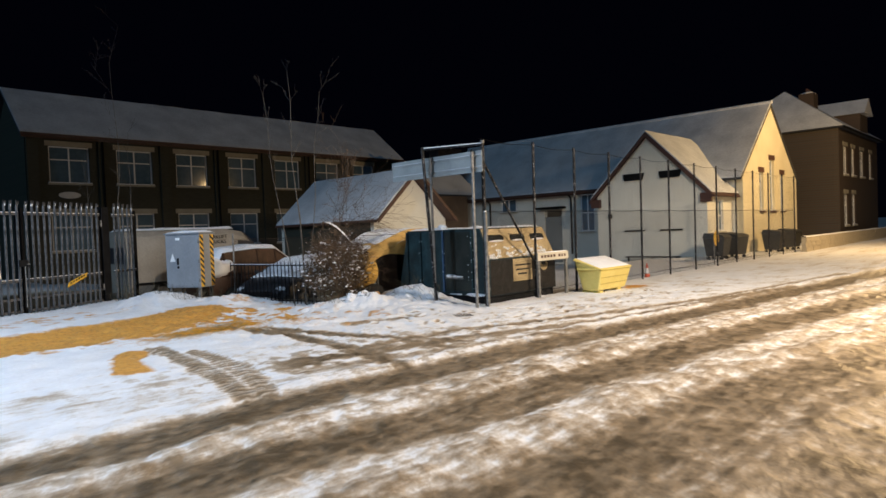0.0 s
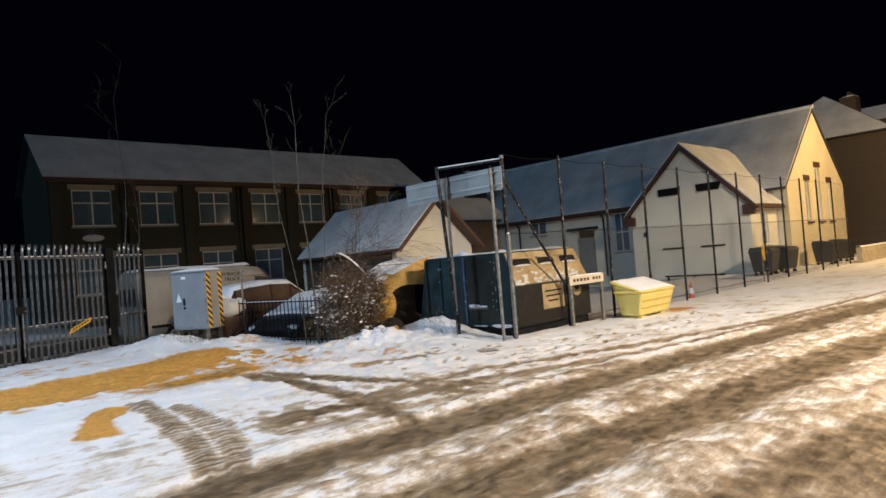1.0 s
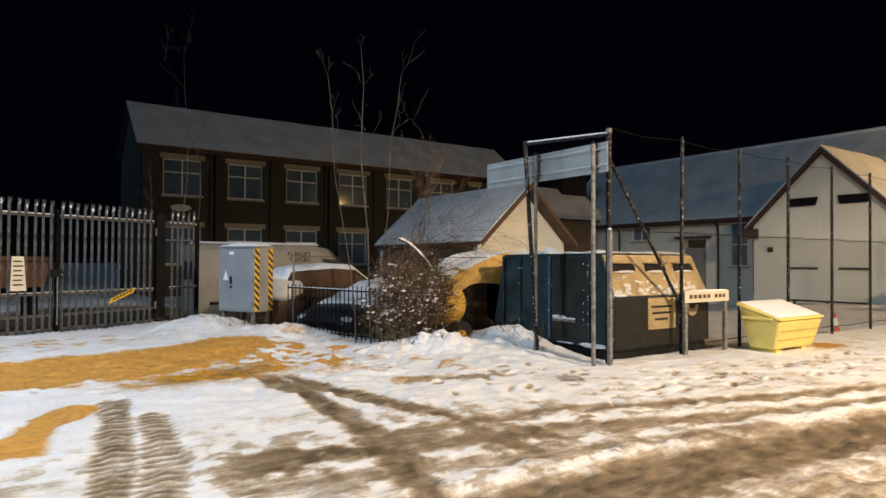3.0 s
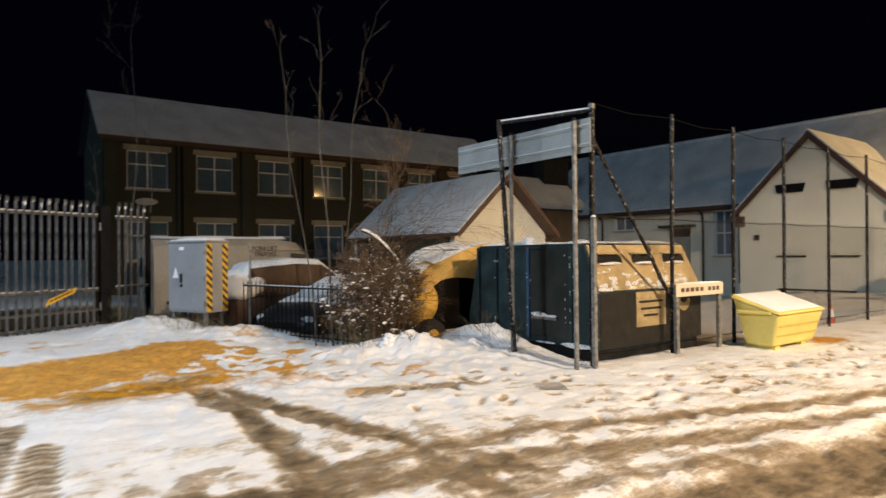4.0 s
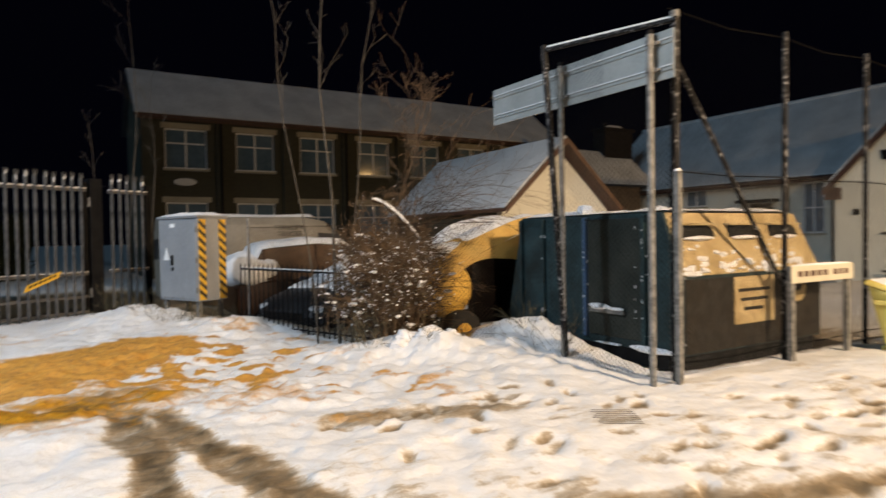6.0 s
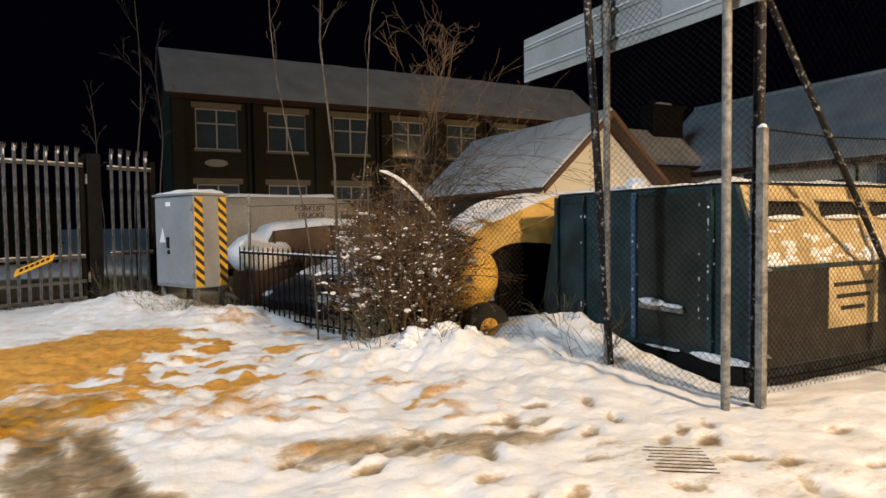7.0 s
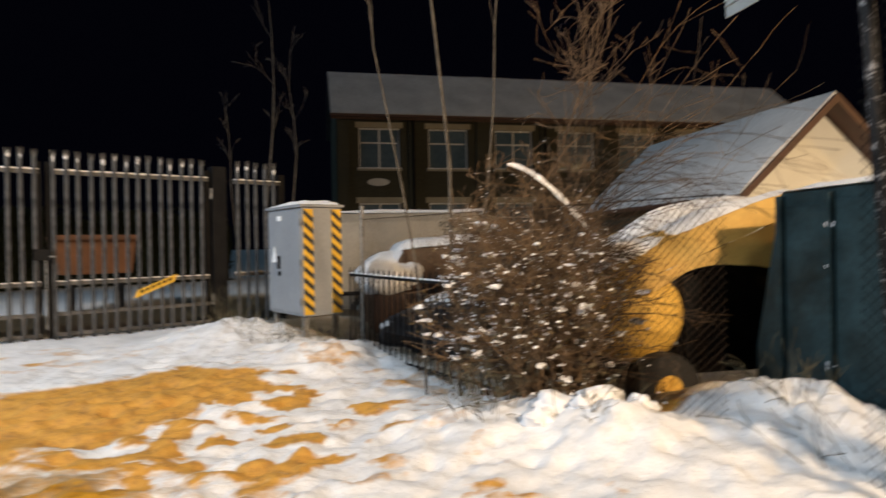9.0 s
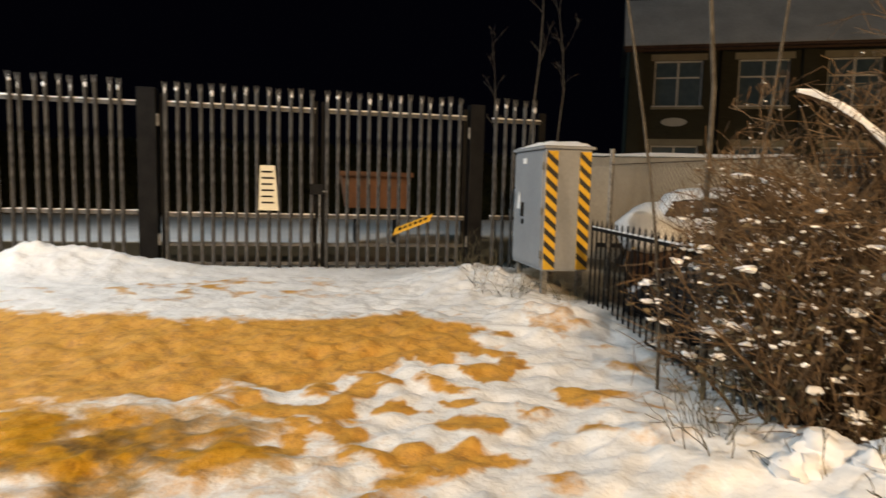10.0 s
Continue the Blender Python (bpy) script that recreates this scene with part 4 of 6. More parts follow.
door = part("door", bar(Geo(), fr, 0.50, 1.28, 0.004, 0.026, 0.24, 1.54), mat("faded_dark_door_paint", (0.007, 0.012, 0.011), (0.032, 0.037, 0.032), 2.6, 0.62, 0, 0.2, spec=0.25), bank, "dark steel access door", 0.006)
part("door_handle", bar(Geo(), fr, 0.70, 1.22, 0.05, 0.08, 0.50, 0.54), GALV, door)
part("handle_snow", Geo().blob((-0.08, 1.05, 0.57), 0.035, 0.17, 0.035, 4).blob((-0.07, 0.82, 0.555), 0.025, 0.13, 0.018, 6), SNOW, door, smooth=True)
for y in (0.06, 0.46, 1.32, 2.06, 2.50):
    part("rib", bar(Geo(), fr, y - 0.025, y + 0.025, 0.003, 0.05, 0.20, 1.57), BLUE_EDGE if y in (1.32, 0.06) else BLUE, bank, bevel=0.006)
for k in range(46):
    y, z = random.choice((0.46, 0.46, 1.32, 1.32, 2.06, 0.55)), random.uniform(0.3, 1.45)
    part("snow_fleck", Geo().blob((-0.056 if k % 2 == 0 else -0.03, y + random.uniform(-0.04, 0.04) * (k % 2), z), 0.005, random.uniform(0.002, 0.007), random.uniform(0.003, 0.02), k, 0.8), SNOW, bank)
part("base_frame", Geo().box(0.02, 2.44, 0.06, 0.16, -0.32, 0.135).box(0.02, 2.44, 2.6, 2.7, -0.32, 0.135).box(0.0, 0.1, 0.17, 2.59, -0.02, 0.135), DARK, bank)
part("ledge_snow", Geo().blob((-0.03, 0.36, 0.165), 0.035, 0.30, 0.035, 5, 0.5, 14, 6), SNOW, bank, smooth=True)
part("ledge_snow", Geo().blob((-0.03, 0.98, 0.16), 0.025, 0.2, 0.015, 8, 0.5, 14, 6), SNOW, bank, smooth=True)
part("ledge_snow", Geo().blob((-0.03, 2.3, 0.165), 0.03, 0.22, 0.025, 6, 0.5, 14, 6), SNOW, bank, smooth=True)
# sloping side with three posting slots
n = Vector((0, -0.94, 0.345))
up = Vector((0, 0.345, 0.94))
c0 = Vector((0, 0.0, 0.92))
def on_slope(x, u, d):
    p = c0 + up * u + n * d
    return (x, p.y, p.z)
part("side_panel", Geo().hexa([on_slope(0.03, 0.02, 0.003), on_slope(2.44, 0.02, 0.003), on_slope(2.30, 0.70, 0.003), on_slope(0.03, 0.70, 0.003)],
                              [on_slope(0.03, 0.02, 0.014), on_slope(2.44, 0.02, 0.014), on_slope(2.30, 0.70, 0.014), on_slope(0.03, 0.70, 0.014)]), BUFF, bank, "buff painted sloping panel")
for x in (0.42, 1.20, 1.95):
    w = 0.27
    ring = [(x - w, 0.42), (x + w, 0.42), (x + w, 0.50), (x + w * 0.8, 0.56), (x - w * 0.8, 0.56), (x - w, 0.50)]
    s = part("slot", Geo().hexa([on_slope(a, u, 0.016) for a, u in ring], [on_slope(a, u, 0.022) for a, u in ring]), DARK, bank, "dark posting slot")
    part("slot_hood", Geo().hexa([on_slope(x - w - 0.02, 0.565, 0.015), on_slope(x + w + 0.02, 0.565, 0.015), on_slope(x + w + 0.02, 0.585, 0.015), on_slope(x - w - 0.02, 0.585, 0.015)],
                                 [on_slope(x - w - 0.02, 0.53, 0.09), on_slope(x + w + 0.02, 0.53, 0.09), on_slope(x + w + 0.02, 0.545, 0.095), on_slope(x - w - 0.02, 0.545, 0.095)]), BUFF, s)
    part("slot_snow", Geo().blob(on_slope(x, 0.41, 0.03), w * 0.9, 0.04, 0.025, int(x * 10)), SNOW, s, smooth=True)
part("lower_side", Geo().box(0.03, 2.44, -0.014, -0.003, 0.16, 0.905), SIDE_DARK, bank)
g = Geo()
for k in range(60):
    x, low = random.uniform(0.08, 2.25), random.random() ** 2
    r = random.uniform(0.015, 0.06) * (1.2 - low)
    g.blob(on_slope(x, 0.03 + 0.36 * low, 0.016), r * 1.5, 0.012 + 0.012 * (1 - low), r * random.uniform(0.4, 1.0), k, 0.7, 8, 5)
tagged(part("ledge_snow", g, SNOW, bank, "snow caught on the ledge", smooth=True), kind="stuff")
notice = part("notice", Geo().box(0.80, 1.50, -0.022, -0.0145, 0.40, 0.90), BUFF, bank, "pale notice panel with lines of print")
for k, (a, b) in enumerate(((0.86, 1.42), (0.90, 1.38), (0.96, 1.30))):
    part("print_bar", Geo().box(a, b, -0.026, -0.0225, 0.74 - 0.1 * k, 0.775 - 0.1 * k), SIDE_DARK, notice)
ring = [(1.98 + 0.16 * math.cos(t), 0.74 + 0.17 * math.sin(t)) for t in [math.pi * (1 + k / 8) for k in range(9)]]
ring += [(1.98 + 0.10 * math.cos(t), 0.77 + 0.08 * math.sin(t)) for t in [math.pi * (2 - k / 8) for k in range(9)]]
part("emblem", Geo().hexa([(x, -0.020, z) for x, z in ring], [(x, -0.0145, z) for x, z in ring]), BUFF, bank, "pale curved emblem")
top = []
for i in range(19):
    row = []
    for j in range(19):
        x, y = -0.03 + 2.34 * i / 18, 0.20 + 2.36 * j / 18
        edge = min(i, 18 - i, j, 18 - j)
        z = 1.606 + (0.0 if edge == 0 else 0.03 + 0.035 * noise.noise(Vector((x * 2.2, y * 2.2, 4))) + 0.025 * noise.noise(Vector((x * 8, y * 8, 1))))
        row.append((x + (0 if edge else 0.02 * noise.noise(Vector((x * 6, y * 6, 2)))), y, max(z, 1.606)))
    top.append(row)
part("snow_lump", Geo().blob((0.08, 1.42, 1.65), 0.09, 0.12, 0.065, 5, 0.5, 14, 9), SNOW, bank, smooth=True)
part("loose_cable", Geo().tube([(-0.03, 1.36, 1.60), (-0.05, 1.30, 1.54), (-0.05, 1.15, 1.53), (-0.05, 1.02, 1.57), (-0.02, 0.95, 1.60)], 0.005, 5), DARK, bank)
part("snow_cap", Geo().sheet(top), SNOW, bank, "uneven snow on the roof", smooth=True)

# ---- nameplate with its two posts ----
sign = thing("street_nameplate", pose(12.33, 8.44, 0), "low white street nameplate on two grey posts", "sign")
WHITE_PLATE = mat("white_enamel_plate", (0.50, 0.46, 0.36), (0.60, 0.56, 0.45), 3, 0.5)
part("plate", Geo().box(-0.62, 0.62, -0.02, -0.008, 0.82, 1.0), WHITE_PLATE, sign, bevel=0.003)
for k, (a, b) in enumerate(((-0.50, -0.42), (-0.38, -0.30), (-0.26, -0.17), (-0.13, -0.05), (-0.01, 0.07), (0.20, 0.28), (0.32, 0.39), (0.43, 0.50))):
    part("print_bar", Geo().box(a, b, -0.024, -0.0205, 0.885, 0.945), BROWN, sign)
part("plate_snow", Geo().blob((0, -0.008, 1.005), 0.6, 0.018, 0.016, 2, nu=24), SNOW, sign, smooth=True)
for x in (-0.56, 0.56):
    part("post", Geo().box(x - 0.035, x + 0.035, -0.006, 0.05, -0.3, 1.0), GALV, sign, bevel=0.004)

# ---- grit bin ----
gbin = thing("grit_bin", pose(13.15, 7.75, height(13.8, 8.0) - 0.05), "yellow plastic grit bin with snow on its lid", "grit bin")
BIN = mat("yellow_plastic", (0.62, 0.50, 0.12), (0.72, 0.60, 0.18), 2.0, 0.5, 0, 0.05, 20)
part("body", Geo().hexa([(0.0, 0.0, 0.10), (1.28, 0.0, 0.10), (1.28, 0.46, 0.10), (0.04, 0.46, 0.10)],
                        [(-0.10, -0.13, 0.58), (1.36, -0.13, 0.58), (1.36, 0.60, 0.80), (-0.06, 0.60, 0.80)]), BIN, gbin, bevel=0.04)
part("lid", Geo().hexa([(-0.13, -0.16, 0.585), (1.39, -0.16, 0.585), (1.39, 0.63, 0.81), (-0.09, 0.63, 0.81)],
                       [(-0.10, -0.13, 0.63), (1.36, -0.13, 0.63), (1.35, 0.60, 0.87), (-0.06, 0.60, 0.87)]), BIN, gbin, bevel=0.025)
part("lip", Geo().box(-0.14, -0.098, -0.02, 0.50, 0.585, 0.635), BIN, gbin, bevel=0.012)
# ridges take the bin's yellow with shade put into the colour
RIDGE = mat("shaded_yellow_plastic", (0.46, 0.36, 0.08), (0.54, 0.43, 0.11))
for z in (0.25, 0.40):
    k = (z - 0.1) / 0.48
    part("ridge", Geo().box(0.03 - 0.08 * k, 1.25 + 0.06 * k, -0.13 * k - 0.016, -0.13 * k + 0.012, z, z + 0.022), RIDGE, gbin)
for x in (0.12, 0.98):
    part("foot", Geo().box(x, x + 0.16, 0.04, 0.52, -0.06, 0.098), BIN, gbin, bevel=0.01)
lid_snow = []
for i in range(15):
    row = []
    for j in range(11):
        a, b = i / 14, j / 10
        edge = min(i, 14 - i, j, 10 - j)
        x, y = -0.085 + 0.05 * b + (1.42 - 0.05 * b) * a, -0.11 + 0.69 * b
        row.append((x, y, 0.638 + 0.228 * b + (0.0 if edge == 0 else 0.022 + 0.016 * noise.noise(Vector((x * 3, y * 3, 7))))))
    lid_snow.append(row)
part("snow_cap", Geo().sheet(lid_snow), SNOW, gbin, "smooth snow on the lid", smooth=True)

# ---- electricity cabinet ----
CB = pose(6.98, 14.95, 0.0, 0, 0, 25.8)
cab = thing("electricity_cabinet", CB, "grey steel electricity cabinet on short legs with hazard stripes", "cabinet")
GREY = mat("grey_cabinet_paint", (0.20, 0.22, 0.245), (0.28, 0.30, 0.33), 1.5, 0.45, 0.0, 0.06, 25)
part("body", Geo().box(0.0, 0.52, 0.0, 1.0, 0.44, 1.74), GREY, cab, bevel=0.01)
part("roof", Geo().box(-0.03, 0.55, -0.03, 1.03, 1.742, 1.775), GREY, cab, bevel=0.008)
cdoor = part("door", Geo().box(-0.018, -0.003, 0.03, 0.97, 0.48, 1.71), GREY, cab, "grey steel door", 0.005)
part("handle", Geo().box(-0.05, -0.019, 0.60, 0.64, 1.0, 1.16), DARK, cdoor, bevel=0.005)
part("lock", Geo().tube([(-0.019, 0.62, 0.94), (-0.035, 0.62, 0.94)], 0.03, 10), DARK, cdoor)
for z in (0.62, 1.08, 1.56):
    part("hinge", Geo().tube([(-0.02, 0.015, z - 0.04), (-0.02, 0.015, z + 0.04)], 0.014, 8), GALV, cdoor)
part("warning_triangle", Geo().hexa([(-0.024, 0.70, 1.08), (-0.024, 0.86, 1.08), (-0.024, 0.78, 1.28)], [(-0.0185, 0.70, 1.08), (-0.0185, 0.86, 1.08), (-0.0185, 0.78, 1.28)]), FRAME_WHITE, cdoor, "pale warning triangle")
part("label", Geo().box(-0.023, -0.0185, 0.56, 0.68, 1.60, 1.66), FRAME_WHITE, cdoor)
BLACK_TAPE = mat("black_tape", (0.012, 0.012, 0.012), (0.02, 0.02, 0.02), 5, 0.5)
for x0 in (0.008, 0.382):
    band = part("hazard_band", Geo().box(x0, x0 + 0.13, -0.008, -0.003, 0.46, 1.72), YELLOW, cab, "yellow and black hazard tape")
    for k in range(9):
        z = 0.47 + 0.135 * k
        part("black_stripe", Geo().hexa([(x0 + 0.001, -0.0115, z + 0.11), (x0 + 0.129, -0.0115, z), (x0 + 0.129, -0.0085, z), (x0 + 0.001, -0.0085, z + 0.11)],
                                        [(x0 + 0.001, -0.0115, z + 0.175), (x0 + 0.129, -0.0115, z + 0.065), (x0 + 0.129, -0.0085, z + 0.065), (x0 + 0.001, -0.0085, z + 0.175)]), BLACK_TAPE, band)
for x, y in ((0.03, 0.05), (0.43, 0.05), (0.03, 0.89), (0.43, 0.89)):
    part("leg", Geo().box(x, x + 0.06, y, y + 0.06, 0.08, 0.438), GALV, cab)
cap = []
for i in range(9):
    row = []
    for j in range(13):
        edge = min(i, 8 - i, j, 12 - j)
        x, y = -0.03 + 0.58 * i / 8, -0.03 + 1.06 * j / 12
        row.append((x, y, 1.777 + (0 if edge == 0 else 0.035 + 0.02 * noise.noise(Vector((x * 5, y * 4, 3))) + (0.02 if edge > 1 else 0))))
    cap.append(row)
part("snow_cap", Geo().sheet(cap), SNOW, cab, "rounded snow on the roof", smooth=True)


# ---- plants ----
BARK = mat("brown_bark", (0.024, 0.015, 0.009), (0.064, 0.042, 0.026), 9, 0.85, 0, 0.3, spec=0.15)
PALE_BARK = mat("pale_birch_bark", (0.045, 0.039, 0.032), (0.125, 0.11, 0.09), 9, 0.8, 0, 0.3, spec=0.15)
BROWN_TWIG = mat("brown_twig_bark", (0.05, 0.034, 0.022), (0.15, 0.105, 0.07), 9, 0.85, 0, 0.3, spec=0.15)


def grow(geo, rng, p, way, length, r, depth, snow, bend=0.25, kids=(3, 5), sides=5, lift=0.0, tips=None, limit=None):
    """A bending branch with side shoots; limit: centre and half sizes of the egg that it stays in."""
    n = 5 if depth > 0 else 3
    pts, radii = [p.copy()], [r]
    w = way.normalized()
    for i in range(n):
        w = (w + Vector((rng.uniform(-bend, bend), rng.uniform(-bend, bend), rng.uniform(-bend, bend) + lift))).normalized()
        q = pts[-1] + w * (length / n)
        if limit and sum(((q[c] - limit[0][c]) / limit[1][c]) ** 2 for c in range(3)) > 1:
            break
        pts.append(q)
        radii.append(max(r * (1 - 0.8 * (i + 1) / n), 0.0022))
    if len(pts) < 2:
        return
    n = len(pts) - 1
    geo.tube(pts, radii, sides if depth > 1 else 3)
    if tips is not None:
        tips.extend(pts[2:])
    if snow is not None and n > 1 and rng.random() < 0.10:
        k = rng.randrange(1, n)
        q = (pts[k] + pts[k + 1]) / 2
        s = rng.uniform(0.006, 0.018)
        snow.blob((q.x, q.y, q.z + s * 0.6), s * 1.8, s * 1.4, s, rng.randrange(99), 0.4, 6, 4)
    if depth <= 0:
        return
    for _ in range(rng.randint(*kids)):
        k = rng.randrange(1, n + 1)
        side = Vector((rng.uniform(-1, 1), rng.uniform(-1, 1), rng.uniform(-0.25, 0.6)))
        grow(geo, rng, pts[k], (w * 0.7 + side * 0.75), length * rng.uniform(0.38, 0.62), radii[k] * 0.72, depth - 1, snow, bend, kids, sides, lift * 0.5, tips, limit)


def sapling(x, y, top, lean, seed, bark, depth=3, r=0.024, label="slender pale bare sapling", kids=(2, 4), bend=0.16, stems=1, spread=0.5, first=5, reach=0.14):
    rng = random.Random(seed)
    z = height(x, y) - 0.05
    t = thing("bare_tree", pose(x, y, z), label, "tree", "bare trees")
    for s in range(stems):
        trunk, twigs = Geo(), Geo()
        pts, radii = [], []
        ox, oy = rng.uniform(-0.15, 0.15) * (stems > 1), rng.uniform(-0.15, 0.15) * (stems > 1)
        lx, ly = lean[0] + rng.uniform(-spread, spread) * (stems > 1), lean[1] + rng.uniform(-spread, spread) * (stems > 1)
        tt = top * rng.uniform(0.75, 1.0) if stems > 1 else top
        for i in range(9):
            k = i / 8
            wob = 0.10 + 0.22 * k
            pts.append(Vector((ox + lx * k ** 1.3 + wob * noise.noise(Vector((seed + s * 1.7, k * 2.6, 0))), oy + ly * k ** 1.3 + wob * noise.noise(Vector((seed + s * 1.7, k * 2.6, 5))), tt * k)))
            radii.append(max(r * (1 - 0.86 * k), 0.004))
        trunk.tube(pts, radii, 7)
        for i in range(first, 9):
            for _ in range(rng.randint(1, 2)):
                a = rng.uniform(0, 6.28)
                grow(twigs, rng, pts[i], Vector((math.cos(a), math.sin(a), rng.uniform(0.7, 2.0))), tt * rng.uniform(0.4, 1.0) * reach, radii[i] * 0.55, depth - 1, None, bend, kids, 4, 0.03)
        part("trunk", trunk, bark, t, smooth=True)
        tagged(part("crown", twigs, bark, t), kind="stuff")
    return t


THIN = dict(depth=3, kids=(1, 3), bend=0.2)
sapling(8.28, 12.45, 5.4, (-0.2, 0.15), 1, PALE_BARK, r=0.022, **THIN)
sapling(8.0, 12.5, 4.7, (-0.62, 0.1), 2, PALE_BARK, r=0.013, **THIN)
sapling(8.45, 12.4, 5.0, (0.35, 0.1), 3, PALE_BARK, r=0.014, **THIN)
for k, (bx, by, top, lx) in enumerate(((9.0, 12.2, 3.5, 0.30), (9.12, 12.35, 3.1, 0.75), (9.2, 12.5, 3.9, 0.25))):
    sapling(bx, by, top, (lx, 0.1), 5 + k, BROWN_TWIG, depth=3, r=0.010, label="many-stemmed bare tree with drooping brown twigs", kids=(2, 4), bend=0.3, stems=2, spread=0.35, first=4, reach=0.26)
sapling(6.35, 18.5, 6.4, (0.2, 0.1), 8, PALE_BARK, depth=3, r=0.018, kids=(2, 4), bend=0.2, first=4, reach=0.17)
sapling(6.75, 18.8, 4.6, (0.1, -0.2), 9, PALE_BARK, r=0.016, **THIN)
sapling(5.9, 18.6, 3.6, (-0.2, 0.2), 10, PALE_BARK, r=0.012, **THIN)

rng = random.Random(21)
bush = thing("bramble_bush", pose(8.82, 11.85, 0), "tangled bramble bush with dark leaves and clumps of snow", "bush")
wood, clumps, tips = Geo(), Geo(), []


def egg(low, high):
    """The room that one cane may fill."""
    f, g = rng.uniform(low, high), rng.uniform(0.8, 1.45)
    return ((-0.08, 0.0, 0.75), (0.85 * f, 0.85 * f, 0.90 * g))


for k in range(120):
    a = rng.uniform(0, 6.28)
    rr = rng.uniform(0, 0.42)
    bx, by = rr * math.cos(a) * 0.9 - 0.05, rr * math.sin(a)
    base = Vector((bx, by, height(8.82 + bx, 11.85 + by) - 0.03))
    out = rng.uniform(0.05, 0.6)
    if math.cos(a) > 0.3:
        out *= 0.6
    grow(wood, rng, base, Vector((math.cos(a) * out - 0.03, math.sin(a) * out, rng.uniform(0.6, 1.6))), rng.uniform(0.6, 1.9), rng.uniform(0.006, 0.012), 3, None, 0.27, (2, 4), 4, -0.015, tips, egg(0.7, 1.3))
# canes that rise together, then arch outwards and droop
for k in range(130):
    a = rng.uniform(0, 6.28)
    base = Vector((rng.uniform(-0.16, 0.16), rng.uniform(-0.16, 0.16), rng.uniform(0.25, 1.25)))
    far = rng.uniform(0.4, 1.15) if math.cos(a) < 0.3 else rng.uniform(0.5, 1.2)
    grow(wood, rng, base, Vector((math.cos(a), math.sin(a), rng.uniform(0.2, 1.5))), far, rng.uniform(0.006, 0.012), 2, None, 0.22, (3, 5), 4, -0.08, tips, egg(0.8, 1.8))
for k in range(16):
    a = rng.uniform(-0.5, 0.7)
    base = Vector((rng.uniform(-0.2, 0.3), rng.uniform(-0.2, 0.3), rng.uniform(0.9, 1.4)))
    grow(wood, rng, base, Vector((math.cos(a) * 0.7, math.sin(a) * 0.4, 1.1)), rng.uniform(1.4, 2.0), rng.uniform(0.004, 0.006), 2, None, 0.16, (3, 5), 4, -0.2)
tagged(part("thicket", wood, mat("bramble_stem", (0.030, 0.019, 0.011), (0.19, 0.13, 0.08), 7, 0.85, 0, 0.3, spec=0.15), bush), kind="stuff")
leaves = Geo()
for p in tips:
    if p.z < 0.75 + 0.55 * rng.random() and rng.random() < 0.20 and p.z > 0.1 and p.x < 0.7:
        c = p + Vector((rng.uniform(-0.05, 0.05), rng.uniform(-0.05, 0.05), rng.uniform(-0.04, 0.04)))
        u = Vector((rng.uniform(-1, 1), rng.uniform(-1, 1), rng.uniform(-0.6, 0.6))).normalized()
        v = u.orthogonal().normalized()
        s = rng.uniform(0.012, 0.028)
        leaves.add([c - u * s, c + v * s * 0.6 + Vector((0, 0, 0.006)), c + u * s, c - v * s * 0.6 + Vector((0, 0, 0.006))], [(0, 1, 2), (0, 2, 3)])
        if rng.random() < 0.010:
            s = rng.uniform(0.01, 0.026)
            clumps.blob((p.x, p.y, p.z + 0.02), s * 1.7, s * 1.4, s, rng.randrange(99), 0.5, 7, 5)
tagged(part("foliage", leaves, mat("withered_bramble_leaf", (0.016, 0.017, 0.007), (0.17, 0.12, 0.06), 22, 0.6, 0, 0.1, spec=0.3), bush), kind="stuff")
for k in range(7):
    c = (-0.35 + 0.13 * k, -0.74 + 0.1 * math.sin(k * 2.1))
    r = rng.uniform(0.06, 0.13)
    clumps.blob((c[0], c[1], height(8.82 + c[0], 11.85 + c[1]) + 0.01), r, r * 0.85, r * 0.7, k, 0.5, 18, 12)
near = [p for p in tips if -1.0 < p.x < 0.62 and abs(p.y) < 0.9]
for k in range(150):
    p = rng.choice(near)
    if 0.2 < p.z < (1.6 if k % 2 == 0 else 0.85):
        r = rng.uniform(0.012, 0.030)
        clumps.blob((p.x, p.y, p.z), r * rng.uniform(1.2, 2.2), r * rng.uniform(0.8, 1.6), r * rng.uniform(0.5, 0.9), k, 1.3, 9, 7)
for k in range(1500):
    p = rng.choice(near)
    r = rng.uniform(0.003, 0.011) * (1.0 if p.z < 1.2 else 0.6)
    clumps.blob((p.x, p.y, p.z), r * 1.8, r * 1.2, r * 0.8, k, 0.8, 5, 4)
arc = [(-0.25 + 0.6 * t, 0.15 - 0.2 * t, 1.86 - 0.55 * t ** 1.6) for t in [k / 8 for k in range(9)]]
part("snowy_bough", Geo().tube(arc, [0.02, 0.022, 0.02, 0.024, 0.02, 0.022, 0.02, 0.016, 0.012], 7), BARK, bush)
clumps.tube([(x, y - 0.004, z + 0.022) for x, y, z in arc], [0.012, 0.026, 0.02, 0.028, 0.018, 0.027, 0.022, 0.024, 0.01], 7)
tagged(part("snow_clumps", clumps, SNOW, bush, "lumps of snow lodged in the twigs", smooth=True), kind="stuff")

# added backdrop shaped as a hedge, coloured night-dark, to black out the yard's end
rng = random.Random(77)
NIGHT_LEAF = mat("night_dark_leaf", (0.008, 0.011, 0.006), (0.020, 0.023, 0.011), 7, 0.8, spec=0.08)
